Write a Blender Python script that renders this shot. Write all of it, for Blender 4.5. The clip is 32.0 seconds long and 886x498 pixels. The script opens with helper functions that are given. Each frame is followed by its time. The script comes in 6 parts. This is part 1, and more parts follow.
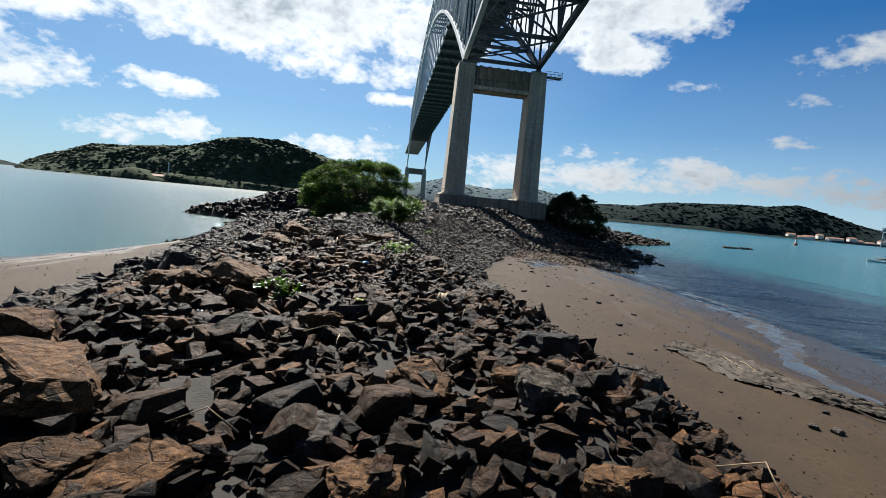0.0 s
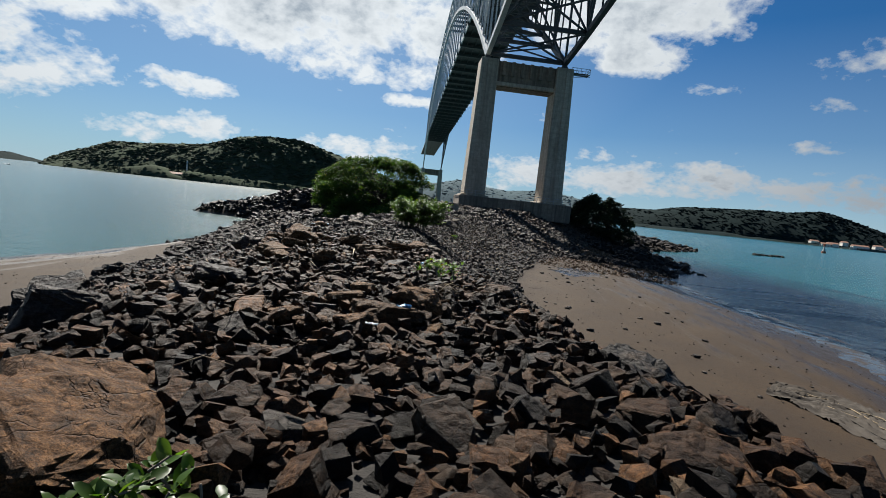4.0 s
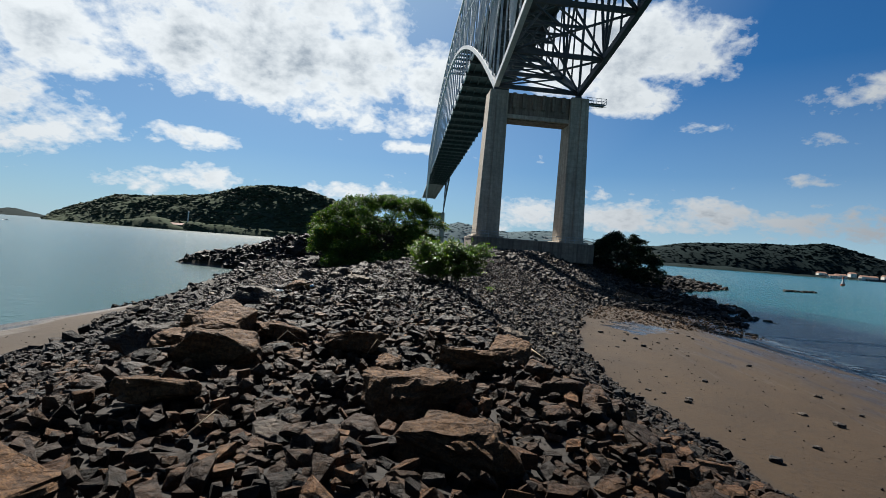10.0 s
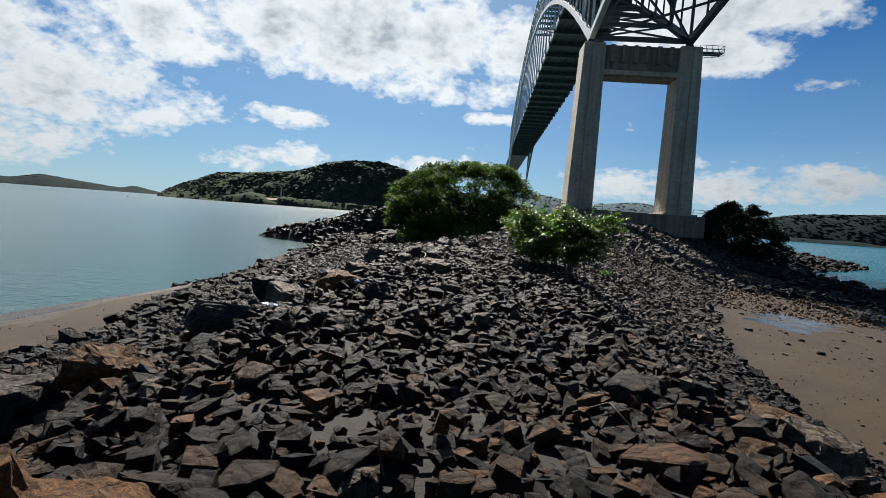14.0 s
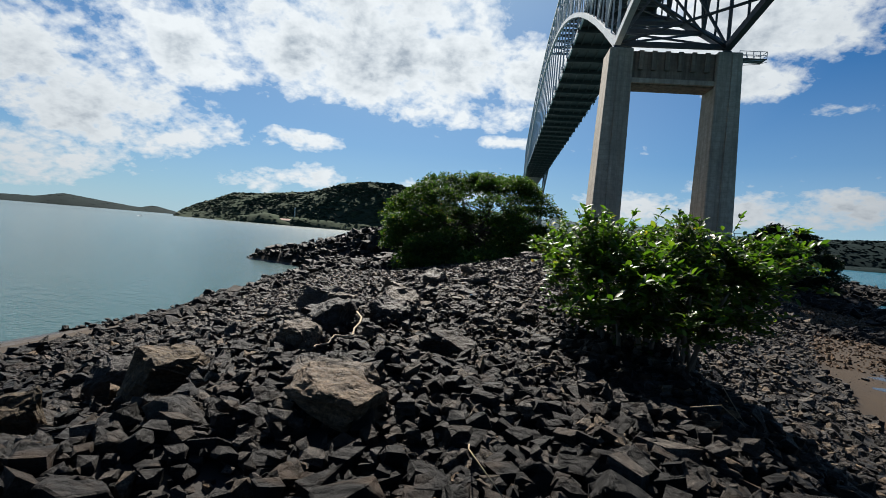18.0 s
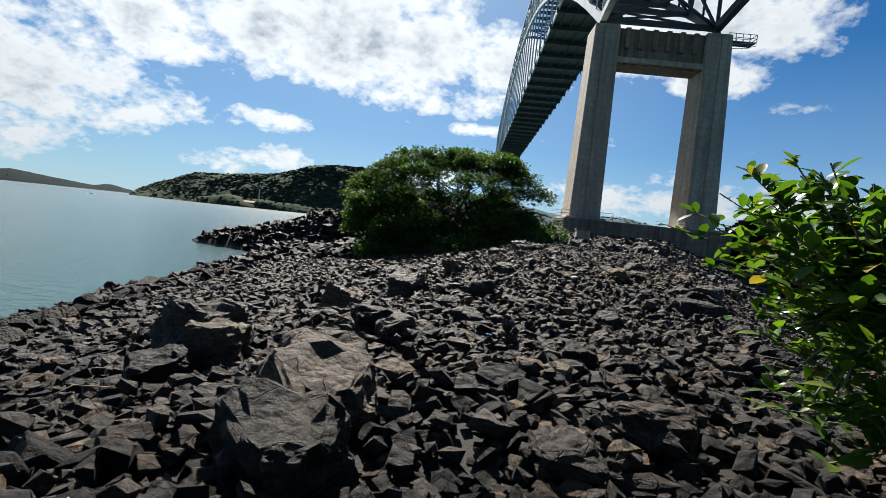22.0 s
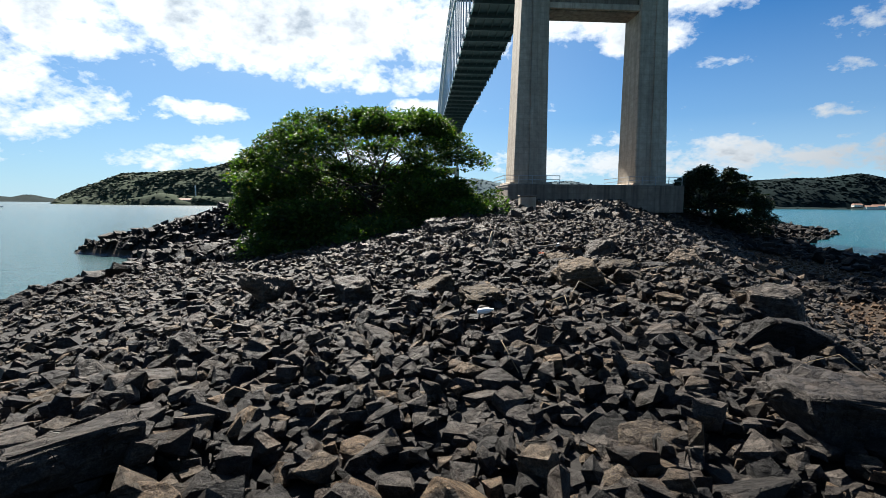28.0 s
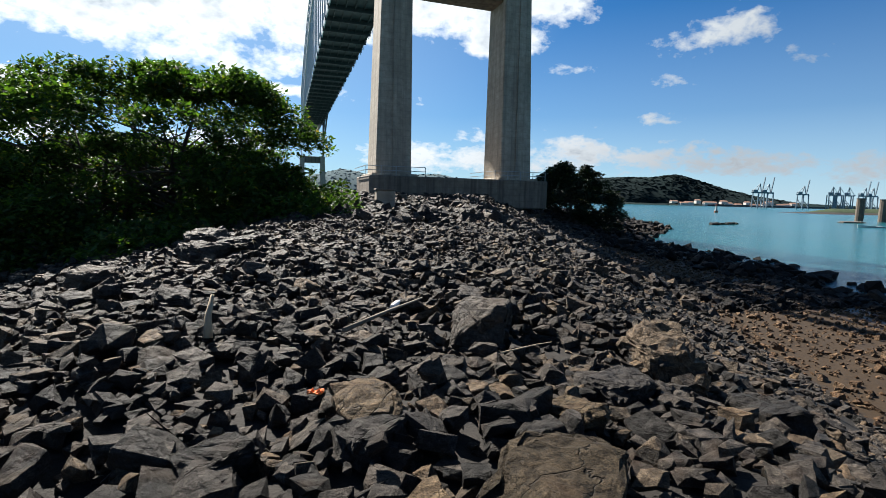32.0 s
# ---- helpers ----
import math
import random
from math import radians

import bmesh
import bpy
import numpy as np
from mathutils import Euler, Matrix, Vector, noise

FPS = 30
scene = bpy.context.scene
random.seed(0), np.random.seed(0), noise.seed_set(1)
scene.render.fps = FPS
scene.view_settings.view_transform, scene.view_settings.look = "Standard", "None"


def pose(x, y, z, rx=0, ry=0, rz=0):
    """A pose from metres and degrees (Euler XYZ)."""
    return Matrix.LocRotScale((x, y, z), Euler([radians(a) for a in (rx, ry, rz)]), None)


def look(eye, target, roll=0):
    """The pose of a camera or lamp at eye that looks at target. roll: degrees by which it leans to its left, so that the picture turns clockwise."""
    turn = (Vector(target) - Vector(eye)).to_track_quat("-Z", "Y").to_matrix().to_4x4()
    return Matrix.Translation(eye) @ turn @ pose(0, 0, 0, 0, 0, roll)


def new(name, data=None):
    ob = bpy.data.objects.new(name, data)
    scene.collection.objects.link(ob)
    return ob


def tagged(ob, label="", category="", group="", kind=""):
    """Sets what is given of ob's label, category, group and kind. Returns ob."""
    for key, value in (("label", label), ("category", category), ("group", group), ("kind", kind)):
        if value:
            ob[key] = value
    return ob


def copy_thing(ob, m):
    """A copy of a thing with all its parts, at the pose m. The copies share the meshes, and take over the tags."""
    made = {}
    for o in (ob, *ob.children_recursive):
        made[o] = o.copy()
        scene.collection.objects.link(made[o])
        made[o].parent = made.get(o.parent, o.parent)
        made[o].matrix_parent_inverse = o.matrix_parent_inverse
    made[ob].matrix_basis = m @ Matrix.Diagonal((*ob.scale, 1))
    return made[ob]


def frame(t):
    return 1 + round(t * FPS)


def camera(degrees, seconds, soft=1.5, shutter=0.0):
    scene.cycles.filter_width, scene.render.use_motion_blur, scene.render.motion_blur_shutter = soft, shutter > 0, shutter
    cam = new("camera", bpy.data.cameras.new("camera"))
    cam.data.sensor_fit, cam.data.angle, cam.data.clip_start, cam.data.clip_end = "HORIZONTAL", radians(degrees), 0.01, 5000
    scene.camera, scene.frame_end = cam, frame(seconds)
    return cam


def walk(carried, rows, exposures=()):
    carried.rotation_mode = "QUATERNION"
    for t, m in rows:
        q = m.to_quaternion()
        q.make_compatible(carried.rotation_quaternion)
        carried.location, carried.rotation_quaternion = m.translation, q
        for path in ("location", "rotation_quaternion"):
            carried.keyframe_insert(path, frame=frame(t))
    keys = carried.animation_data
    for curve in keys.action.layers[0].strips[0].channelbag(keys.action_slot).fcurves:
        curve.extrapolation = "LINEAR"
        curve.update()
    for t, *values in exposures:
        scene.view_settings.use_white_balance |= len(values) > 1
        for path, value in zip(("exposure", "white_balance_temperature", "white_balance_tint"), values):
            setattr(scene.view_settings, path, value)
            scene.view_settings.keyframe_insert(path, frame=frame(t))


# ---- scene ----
EXPOSURES = [(0.0, 1.5), (1.0, 1.48), (2.0, 1.25), (3.0, 1.18), (9.0, 1.18), (11.0, 1.3), (18.0, 1.25), (20.0, 1.35), (22.0, 1.45), (23.0, 1.7), (24.0, 1.95), (27.0, 1.75), (29.0, 1.68), (30.0, 1.62), (32.0, 1.7)]
cam = camera(84.0, 32.0, soft=0.4)
PATH = [
    (0, look((-2.94, 3.57, 5.77), (-3.445, 13.514, 4.861), 5.34)),
    (0.5, look((-2.90, 4.03, 5.80), (-2.714, 13.986, 4.871), 6.02)),
    (1, look((-2.85, 4.63, 5.83), (-2.702, 14.594, 5.000), 6.81)),
    (1.5, look((-2.93, 5.58, 5.70), (-5.553, 15.195, 4.916), 4.51)),
    (2, look((-3.19, 6.14, 5.70), (-7.560, 15.111, 5.073), 2.95)),
    (2.5, look((-3.69, 6.87, 5.61), (-8.491, 15.616, 4.963), 2.01)),
    (3, look((-4.02, 7.45, 5.63), (-7.317, 16.862, 4.927), 3.79)),
    (3.5, look((-4.15, 7.57, 5.73), (-4.916, 17.499, 4.837), 6.17)),
    (5.5, look((-4.26, 10.46, 5.21), (-6.073, 20.250, 4.256), 4.24)),
    (6, look((-4.62, 11.30, 5.26), (-7.296, 20.902, 4.402), 3.12)),
    (6.5, look((-5.02, 11.81, 5.37), (-8.295, 21.242, 4.817), 3.12)),
    (7, look((-5.34, 12.40, 5.40), (-8.338, 21.930, 4.893), 2.39)),
    (7.5, look((-5.44, 13.06, 5.42), (-7.954, 22.721, 4.845), 2.43)),
    (8, look((-5.59, 13.96, 5.45), (-7.983, 23.651, 4.867), 1.72)),
    (8.5, look((-5.98, 15.00, 5.51), (-8.690, 24.613, 5.039), 3.02)),
    (9, look((-6.25, 16.02, 5.44), (-8.774, 25.689, 5.116), 4.02)),
    (9.5, look((-6.47, 16.65, 5.36), (-8.068, 26.507, 4.925), 4.53)),
    (10, look((-6.70, 17.12, 5.50), (-7.612, 27.079, 5.449), 4.39)),
    (10.5, look((-7.01, 17.91, 5.44), (-7.859, 27.871, 5.567), 3.46)),
    (11, look((-7.16, 18.60, 5.43), (-7.540, 28.595, 5.509), 4.67)),
    (11.5, look((-7.28, 19.53, 5.40), (-8.635, 29.435, 5.441), 3.51)),
    (12, look((-7.45, 19.93, 5.52), (-8.702, 29.851, 5.513), 3.54)),
    (12.5, look((-7.64, 20.52, 5.49), (-8.569, 30.473, 5.436), 4.23)),
    (13, look((-7.63, 21.02, 5.42), (-10.115, 30.694, 4.924), 5.87)),
    (13.5, look((-7.84, 21.76, 5.37), (-10.336, 31.422, 4.651), 4.29)),
    (15.5, look((-8.81, 26.23, 5.44), (-11.293, 35.900, 4.839), 4.04)),
    (16, look((-9.18, 27.26, 5.44), (-11.877, 36.889, 5.127), 2.76)),
    (16.5, look((-9.09, 27.77, 5.44), (-11.081, 37.573, 5.223), 0.21)),
    (17, look((-9.23, 28.84, 5.44), (-10.917, 38.698, 5.214), 1.85)),
    (17.5, look((-9.27, 30.05, 5.31), (-11.704, 39.745, 5.102), 4.27)),
    (18, look((-9.48, 30.98, 5.33), (-12.255, 40.582, 5.040), 4.68)),
    (18.5, look((-9.52, 31.80, 5.25), (-12.175, 41.437, 4.881), 5.20)),
    (19, look((-9.66, 32.52, 5.29), (-12.238, 42.177, 5.002), 4.63)),
    (19.5, look((-9.90, 33.02, 5.34), (-12.454, 42.677, 4.944), 4.71)),
    (20, look((-10.08, 33.85, 5.28), (-12.057, 43.650, 5.000), 7.11)),
    (20.5, look((-10.38, 34.63, 5.20), (-12.433, 44.416, 5.463), 6.65)),
    (21, look((-10.73, 35.26, 5.09), (-12.614, 45.079, 5.163), 5.65)),
    (21.5, look((-11.05, 35.62, 5.18), (-13.234, 45.376, 5.012), 5.19)),
    (22, look((-11.20, 36.28, 5.15), (-13.331, 46.034, 4.646), 5.90)),
    (22.5, look((-11.28, 36.57, 5.25), (-10.989, 46.551, 4.756), 8.35)),
    (23, look((-11.19, 37.00, 5.30), (-9.816, 46.870, 4.457), 6.81)),
    (23.5, look((-10.96, 37.40, 5.28), (-8.977, 47.158, 4.337), 8.08)),
    (24, look((-11.14, 37.54, 5.33), (-9.570, 47.390, 4.628), 8.74)),
    (24.5, look((-11.01, 38.12, 5.33), (-10.825, 48.105, 4.890), 6.08)),
    (26.5, look((-10.81, 41.00, 5.27), (-10.826, 50.960, 4.394), 4.57)),
    (27, look((-10.60, 41.65, 5.24), (-11.612, 51.557, 4.354), 3.65)),
    (27.5, look((-10.58, 42.34, 5.22), (-11.863, 52.214, 4.283), 2.21)),
    (28, look((-10.47, 43.20, 5.23), (-11.673, 53.090, 4.318), 0.51)),
    (28.5, look((-10.37, 44.16, 5.24), (-10.610, 54.099, 4.189), 2.14)),
    (29, look((-10.51, 44.78, 5.24), (-9.494, 54.642, 3.959), 2.84)),
    (29.5, look((-10.21, 45.52, 5.22), (-9.857, 55.438, 3.996), 2.30)),
    (30, look((-9.96, 46.34, 5.23), (-10.929, 56.255, 4.343), -0.95)),
    (30.5, look((-9.99, 47.21, 5.31), (-10.439, 57.138, 4.222), 0.11)),
    (31, look((-9.69, 48.00, 5.35), (-10.003, 57.940, 4.267), 0.80)),
    (31.5, look((-9.45, 48.82, 5.42), (-9.371, 58.757, 4.290), 0.26)),
    (32, look((-9.50, 49.24, 5.46), (-8.082, 59.082, 4.423), 1.42)),
]
walk(cam, PATH, EXPOSURES)

# ---- sky and sun ----
SUN_AZ, SUN_EL = radians(24), radians(43)  # ahead and to the left of +y
world = bpy.data.worlds.new("sky")
scene.world = world
world.use_nodes = True


def node(nt, kind, **settings):
    n = nt.nodes.new(kind)
    for k, v in settings.items():
        if k in n.inputs:
            n.inputs[k].default_value = v
    return n


def math_node(nt, op, a, b=None, clamp=False):
    n = nt.nodes.new("ShaderNodeMath")
    n.operation, n.use_clamp = op, clamp
    for i, v in enumerate((a, b)):
        if v is None:
            continue
        if isinstance(v, (int, float)):
            n.inputs[i].default_value = v
        else:
            nt.links.new(v, n.inputs[i])
    return n.outputs[0]


def ramp(nt, fac, stops, mode="LINEAR"):
    n = nt.nodes.new("ShaderNodeValToRGB")
    n.color_ramp.interpolation = mode
    while len(n.color_ramp.elements) < len(stops):
        n.color_ramp.elements.new(0.5)
    for e, (p, c) in zip(n.color_ramp.elements, stops):
        e.position = p
        e.color = (*c, 1) if isinstance(c, tuple) else (c, c, c, 1)
    nt.links.new(fac, n.inputs[0])
    return n.outputs[0]


def mix(nt, fac, a, b, blend="MIX"):
    n = nt.nodes.new("ShaderNodeMix")
    n.data_type, n.blend_type = "RGBA", blend
    for sock, v in ((n.inputs[0], fac), (n.inputs[6], a), (n.inputs[7], b)):
        if isinstance(v, (int, float)):
            sock.default_value = v
        elif isinstance(v, tuple):
            sock.default_value = (*v, 1)
        else:
            nt.links.new(v, sock)
    return n.outputs[2]


def noise_tex(nt, vec, scale, detail=5.0, rough=0.55, dist=0.0):
    n = node(nt, "ShaderNodeTexNoise", Scale=scale, Detail=detail, Roughness=rough, Distortion=dist)
    if vec is not None:
        nt.links.new(vec, n.inputs["Vector"])
    return n.outputs["Fac"]


def build_sky():
    nt = world.node_tree
    nt.nodes.clear()
    sky = nt.nodes.new("ShaderNodeTexSky")
    sky.sky_type, sky.sun_disc = "NISHITA", False
    sky.sun_elevation, sky.sun_rotation = SUN_EL, -SUN_AZ
    sky.air_density, sky.dust_density, sky.ozone_density = 1.0, 0.3, 2.5
    coord = nt.nodes.new("ShaderNodeTexCoord")
    sep = nt.nodes.new("ShaderNodeSeparateXYZ")
    nt.links.new(coord.outputs["Generated"], sep.inputs[0])
    x, y, z = sep.outputs
    # the layer of clouds lies on a flat sheet overhead
    lift = math_node(nt, "ADD", math_node(nt, "MAXIMUM", z, 0.0), 0.5)
    comb = nt.nodes.new("ShaderNodeCombineXYZ")
    nt.links.new(math_node(nt, "DIVIDE", x, lift), comb.inputs[0])
    nt.links.new(math_node(nt, "DIVIDE", y, lift), comb.inputs[1])
    comb.inputs[2].default_value = SKY_SEED
    # where the heaps of cloud stand: heading from +y to the right and height, in degrees
    flat = math_node(nt, "SQRT", math_node(nt, "ADD", math_node(nt, "MULTIPLY", x, x), math_node(nt, "MULTIPLY", y, y)))
    ways = nt.nodes.new("ShaderNodeCombineXYZ")
    nt.links.new(math_node(nt, "MULTIPLY", math_node(nt, "ARCTAN2", x, y), 57.296), ways.inputs[0])
    nt.links.new(math_node(nt, "MULTIPLY", math_node(nt, "ARCTAN2", z, flat), 57.296), ways.inputs[1])
    total = None
    for head, high, wide, tall, amount in CLOUDS_AHEAD + CLOUDS_BESIDE + CLOUDS_LOW:
        off = nt.nodes.new("ShaderNodeVectorMath")
        off.operation = "SUBTRACT"
        nt.links.new(ways.outputs[0], off.inputs[0])
        off.inputs[1].default_value = (head, high, 0)
        fit_in = nt.nodes.new("ShaderNodeVectorMath")
        fit_in.operation = "MULTIPLY"
        nt.links.new(off.outputs[0], fit_in.inputs[0])
        fit_in.inputs[1].default_value = (1 / wide, 1 / tall, 0)
        dot = nt.nodes.new("ShaderNodeVectorMath")
        dot.operation = "DOT_PRODUCT"
        nt.links.new(fit_in.outputs[0], dot.inputs[0])
        nt.links.new(fit_in.outputs[0], dot.inputs[1])
        one = math_node(nt, "MULTIPLY", math_node(nt, "SUBTRACT", 1.0, dot.outputs["Value"], True), amount)
        total = one if total is None else math_node(nt, "MAXIMUM", total, one)
    behind = ramp(nt, math_node(nt, "ADD", math_node(nt, "MULTIPLY", y, 0.5), 0.5), [(0.35, 0.06), (0.7, 0.0)])
    extra = math_node(nt, "ADD", math_node(nt, "ADD", math_node(nt, "MULTIPLY", math_node(nt, "POWER", total, 0.75), 0.31), -0.178), behind)

    def density(vec):
        d = 0.70
        puffs = node(nt, "ShaderNodeTexVoronoi", Scale=8.0, Detail=3.0, Roughness=0.55, Lacunarity=2.3, Smoothness=0.35)
        puffs.feature, puffs.normalize = "SMOOTH_F1", True
        nt.links.new(vec, puffs.inputs["Vector"])
        d = math_node(nt, "ADD", d, math_node(nt, "MULTIPLY", math_node(nt, "SUBTRACT", 0.36, puffs.outputs["Distance"]), 0.42))
        for size, deep, amount in ((1.4, 2.0, 0.30), (4.2, 4.0, 0.50), (12.0, 8.0, 0.40), (32.0, 8.0, 0.32)):
            d = math_node(nt, "ADD", d, math_node(nt, "MULTIPLY", math_node(nt, "SUBTRACT", noise_tex(nt, vec, size, deep, 0.58, 0.15), 0.5), amount))
        return math_node(nt, "ADD", d, extra)

    dens = density(comb.outputs[0])
    # what stands above a place in a heap shades it
    lift2 = math_node(nt, "ADD", lift, 0.03)
    comb2 = nt.nodes.new("ShaderNodeCombineXYZ")
    nt.links.new(math_node(nt, "DIVIDE", x, lift2), comb2.inputs[0])
    nt.links.new(math_node(nt, "DIVIDE", y, lift2), comb2.inputs[1])
    comb2.inputs[2].default_value = SKY_SEED
    above = density(comb2.outputs[0])
    cover = ramp(nt, dens, [(0.0, 0.0), (0.695, 0.0), (0.75, 0.45), (0.835, 1.0)])
    thick = ramp(nt, dens, [(0.80, 0.0), (1.12, 1.0)])
    grey = mix(nt, math_node(nt, "MULTIPLY", thick, ramp(nt, above, [(0.78, 0.0), (0.98, 1.0)])), (1.0, 1.0, 1.0), (0.45, 0.50, 0.56))
    bright = nt.nodes.new("ShaderNodeMix")
    bright.data_type, bright.blend_type = "RGBA", "MULTIPLY"
    bright.inputs[0].default_value = 1.0
    nt.links.new(grey, bright.inputs[6])
    # clouds are brighter towards the sun
    glow = math_node(nt, "ADD", math_node(nt, "ADD", math_node(nt, "MULTIPLY", x, -math.sin(SUN_AZ) * math.cos(SUN_EL)), math_node(nt, "MULTIPLY", y, math.cos(SUN_AZ) * math.cos(SUN_EL))), math_node(nt, "MULTIPLY", z, math.sin(SUN_EL)))
    nt.links.new(ramp(nt, glow, [(0.42, (CLOUD_FAR * 0.90, CLOUD_FAR, CLOUD_FAR * 1.10)), (0.84, (0.94, 1.0, 1.04))]), bright.inputs[7])
    tint = mix(nt, 1.0, sky.outputs[0], SKY_TINT, "MULTIPLY")
    tint = mix(nt, ramp(nt, z, [(0.0, 0.7), (0.06, 0.5), (0.16, 0.2), (0.34, 0.0)]), tint, (4.3, 5.5, 6.4))
    tint = mix(nt, ramp(nt, glow, [(0.70, 0.0), (0.85, 0.17), (0.97, 0.45)]), tint, (5.3, 6.6, 7.5))
    out_col = mix(nt, cover, tint, mix(nt, 1.0, bright.outputs[2], (CLOUD, CLOUD, CLOUD), "MULTIPLY"))
    bg = node(nt, "ShaderNodeBackground", Strength=SKY_STRENGTH)
    nt.links.new(out_col, bg.inputs[0])
    out = nt.nodes.new("ShaderNodeOutputWorld")
    nt.links.new(bg.outputs[0], out.inputs[0])


CLOUDS_AHEAD = [(-45, 17.5, 10, 6, 1.0), (-36, 18.5, 13, 6, 1.0), (-26, 19, 15, 7, 1.1), (-16, 18.5, 11, 5.5, 1.0), (-8, 18.5, 9, 5, 1.0), (-26, 26, 26, 7, 0.8), (-13, 14, 8, 2.4, 0.8), (-20, 13.2, 5, 1.6, 0.6), (0, 10.8, 9, 1.0, 0.5), (-10, 11, 5, 0.9, 0.5)]
CLOUDS_BESIDE = [(-63, 12, 16, 7, 1.0), (-52, 9.5, 13, 5.5, 1.0), (-43, 8.8, 7, 2.6, 0.75), (-62, 5, 18, 4, 0.75), (-57, 18, 7, 4, 0.7), (11, 21.5, 10, 6, 1.1), (18, 21.5, 9, 5, 1.05), (14, 17.8, 7, 3.2, 0.9), (22, 14, 4, 1.1, 0.5), (32, 15.5, 4.5, 1.8, 0.46), (37, 16.5, 5, 2.2, 0.5), (46, 14, 6, 2.2, 0.62), (32, 12.5, 3.5, 1.0, 0.45), (31, 8.6, 3.5, 0.9, 0.42)]
CLOUDS_LOW = [(-34, 9.1, 7, 1.4, 0.7), (-37, 4.2, 5, 2, 0.65), (-31.5, 5.2, 4, 2, 0.7), (-16, 5.3, 8, 1.8, 0.7), (3.5, 4.6, 7, 2.8, 0.75), (15, 4.6, 8, 2.3, 0.8), (23, 5, 7, 2.3, 0.8), (32, 4.6, 8, 2.3, 0.75), (41, 4, 8, 2.1, 0.75), (49, 3.8, 8, 2.1, 0.75), (11, 7, 3, 1.3, 0.55)]
SKY_STRENGTH, CLOUD, CLOUD_FAR, SKY_TINT, SKY_SEED = 0.050, 7.7, 0.44, (0.128, 0.372, 0.585), 3.7
build_sky()

sun = new("sun", bpy.data.lights.new("sun", "SUN"))
sun.data.energy, sun.data.angle, sun.data.color = 5.0, radians(0.6), (1.0, 0.95, 0.87)
to_sun = Vector((-math.sin(SUN_AZ) * math.cos(SUN_EL), math.cos(SUN_AZ) * math.cos(SUN_EL), math.sin(SUN_EL)))
sun.matrix_world = look(to_sun * 50, (0, 0, 0))


# ---- materials ----
def material(name, build):
    m = bpy.data.materials.new(name)
    m.use_nodes = True
    nt = m.node_tree
    nt.nodes.clear()
    p = nt.nodes.new("ShaderNodeBsdfPrincipled")
    out = nt.nodes.new("ShaderNodeOutputMaterial")
    nt.links.new(p.outputs[0], out.inputs[0])
    build(nt, p)
    return m


def place(nt):
    """Positions in metres in the world."""
    return nt.nodes.new("ShaderNodeNewGeometry").outputs["Position"]


def bump(nt, p, height, strength, distance):
    b = node(nt, "ShaderNodeBump", Strength=strength, Distance=distance)
    nt.links.new(height, b.inputs["Height"])
    nt.links.new(b.outputs[0], p.inputs["Normal"])


def plain(name, colour, rough=0.7, metal=0.0, grain=6.0, spread=0.25, relief=0.3):
    """A painted or worn surface with stains at two scales."""

    def build(nt, p):
        g = place(nt)
        n1, n2 = noise_tex(nt, g, grain, 6.0), noise_tex(nt, g, grain * 0.13, 3.0)
        dark = tuple(c * (1 - spread) for c in colour)
        light = tuple(min(1, c * (1 + spread)) for c in colour)
        c = ramp(nt, math_node(nt, "ADD", math_node(nt, "MULTIPLY", n1, 0.5), math_node(nt, "MULTIPLY", n2, 0.5)), [(0.3, dark), (0.7, light)])
        nt.links.new(c, p.inputs["Base Color"])
        p.inputs["Roughness"].default_value, p.inputs["Metallic"].default_value = rough, metal
        bump(nt, p, n1, relief, 0.01)

    return material(name, build)


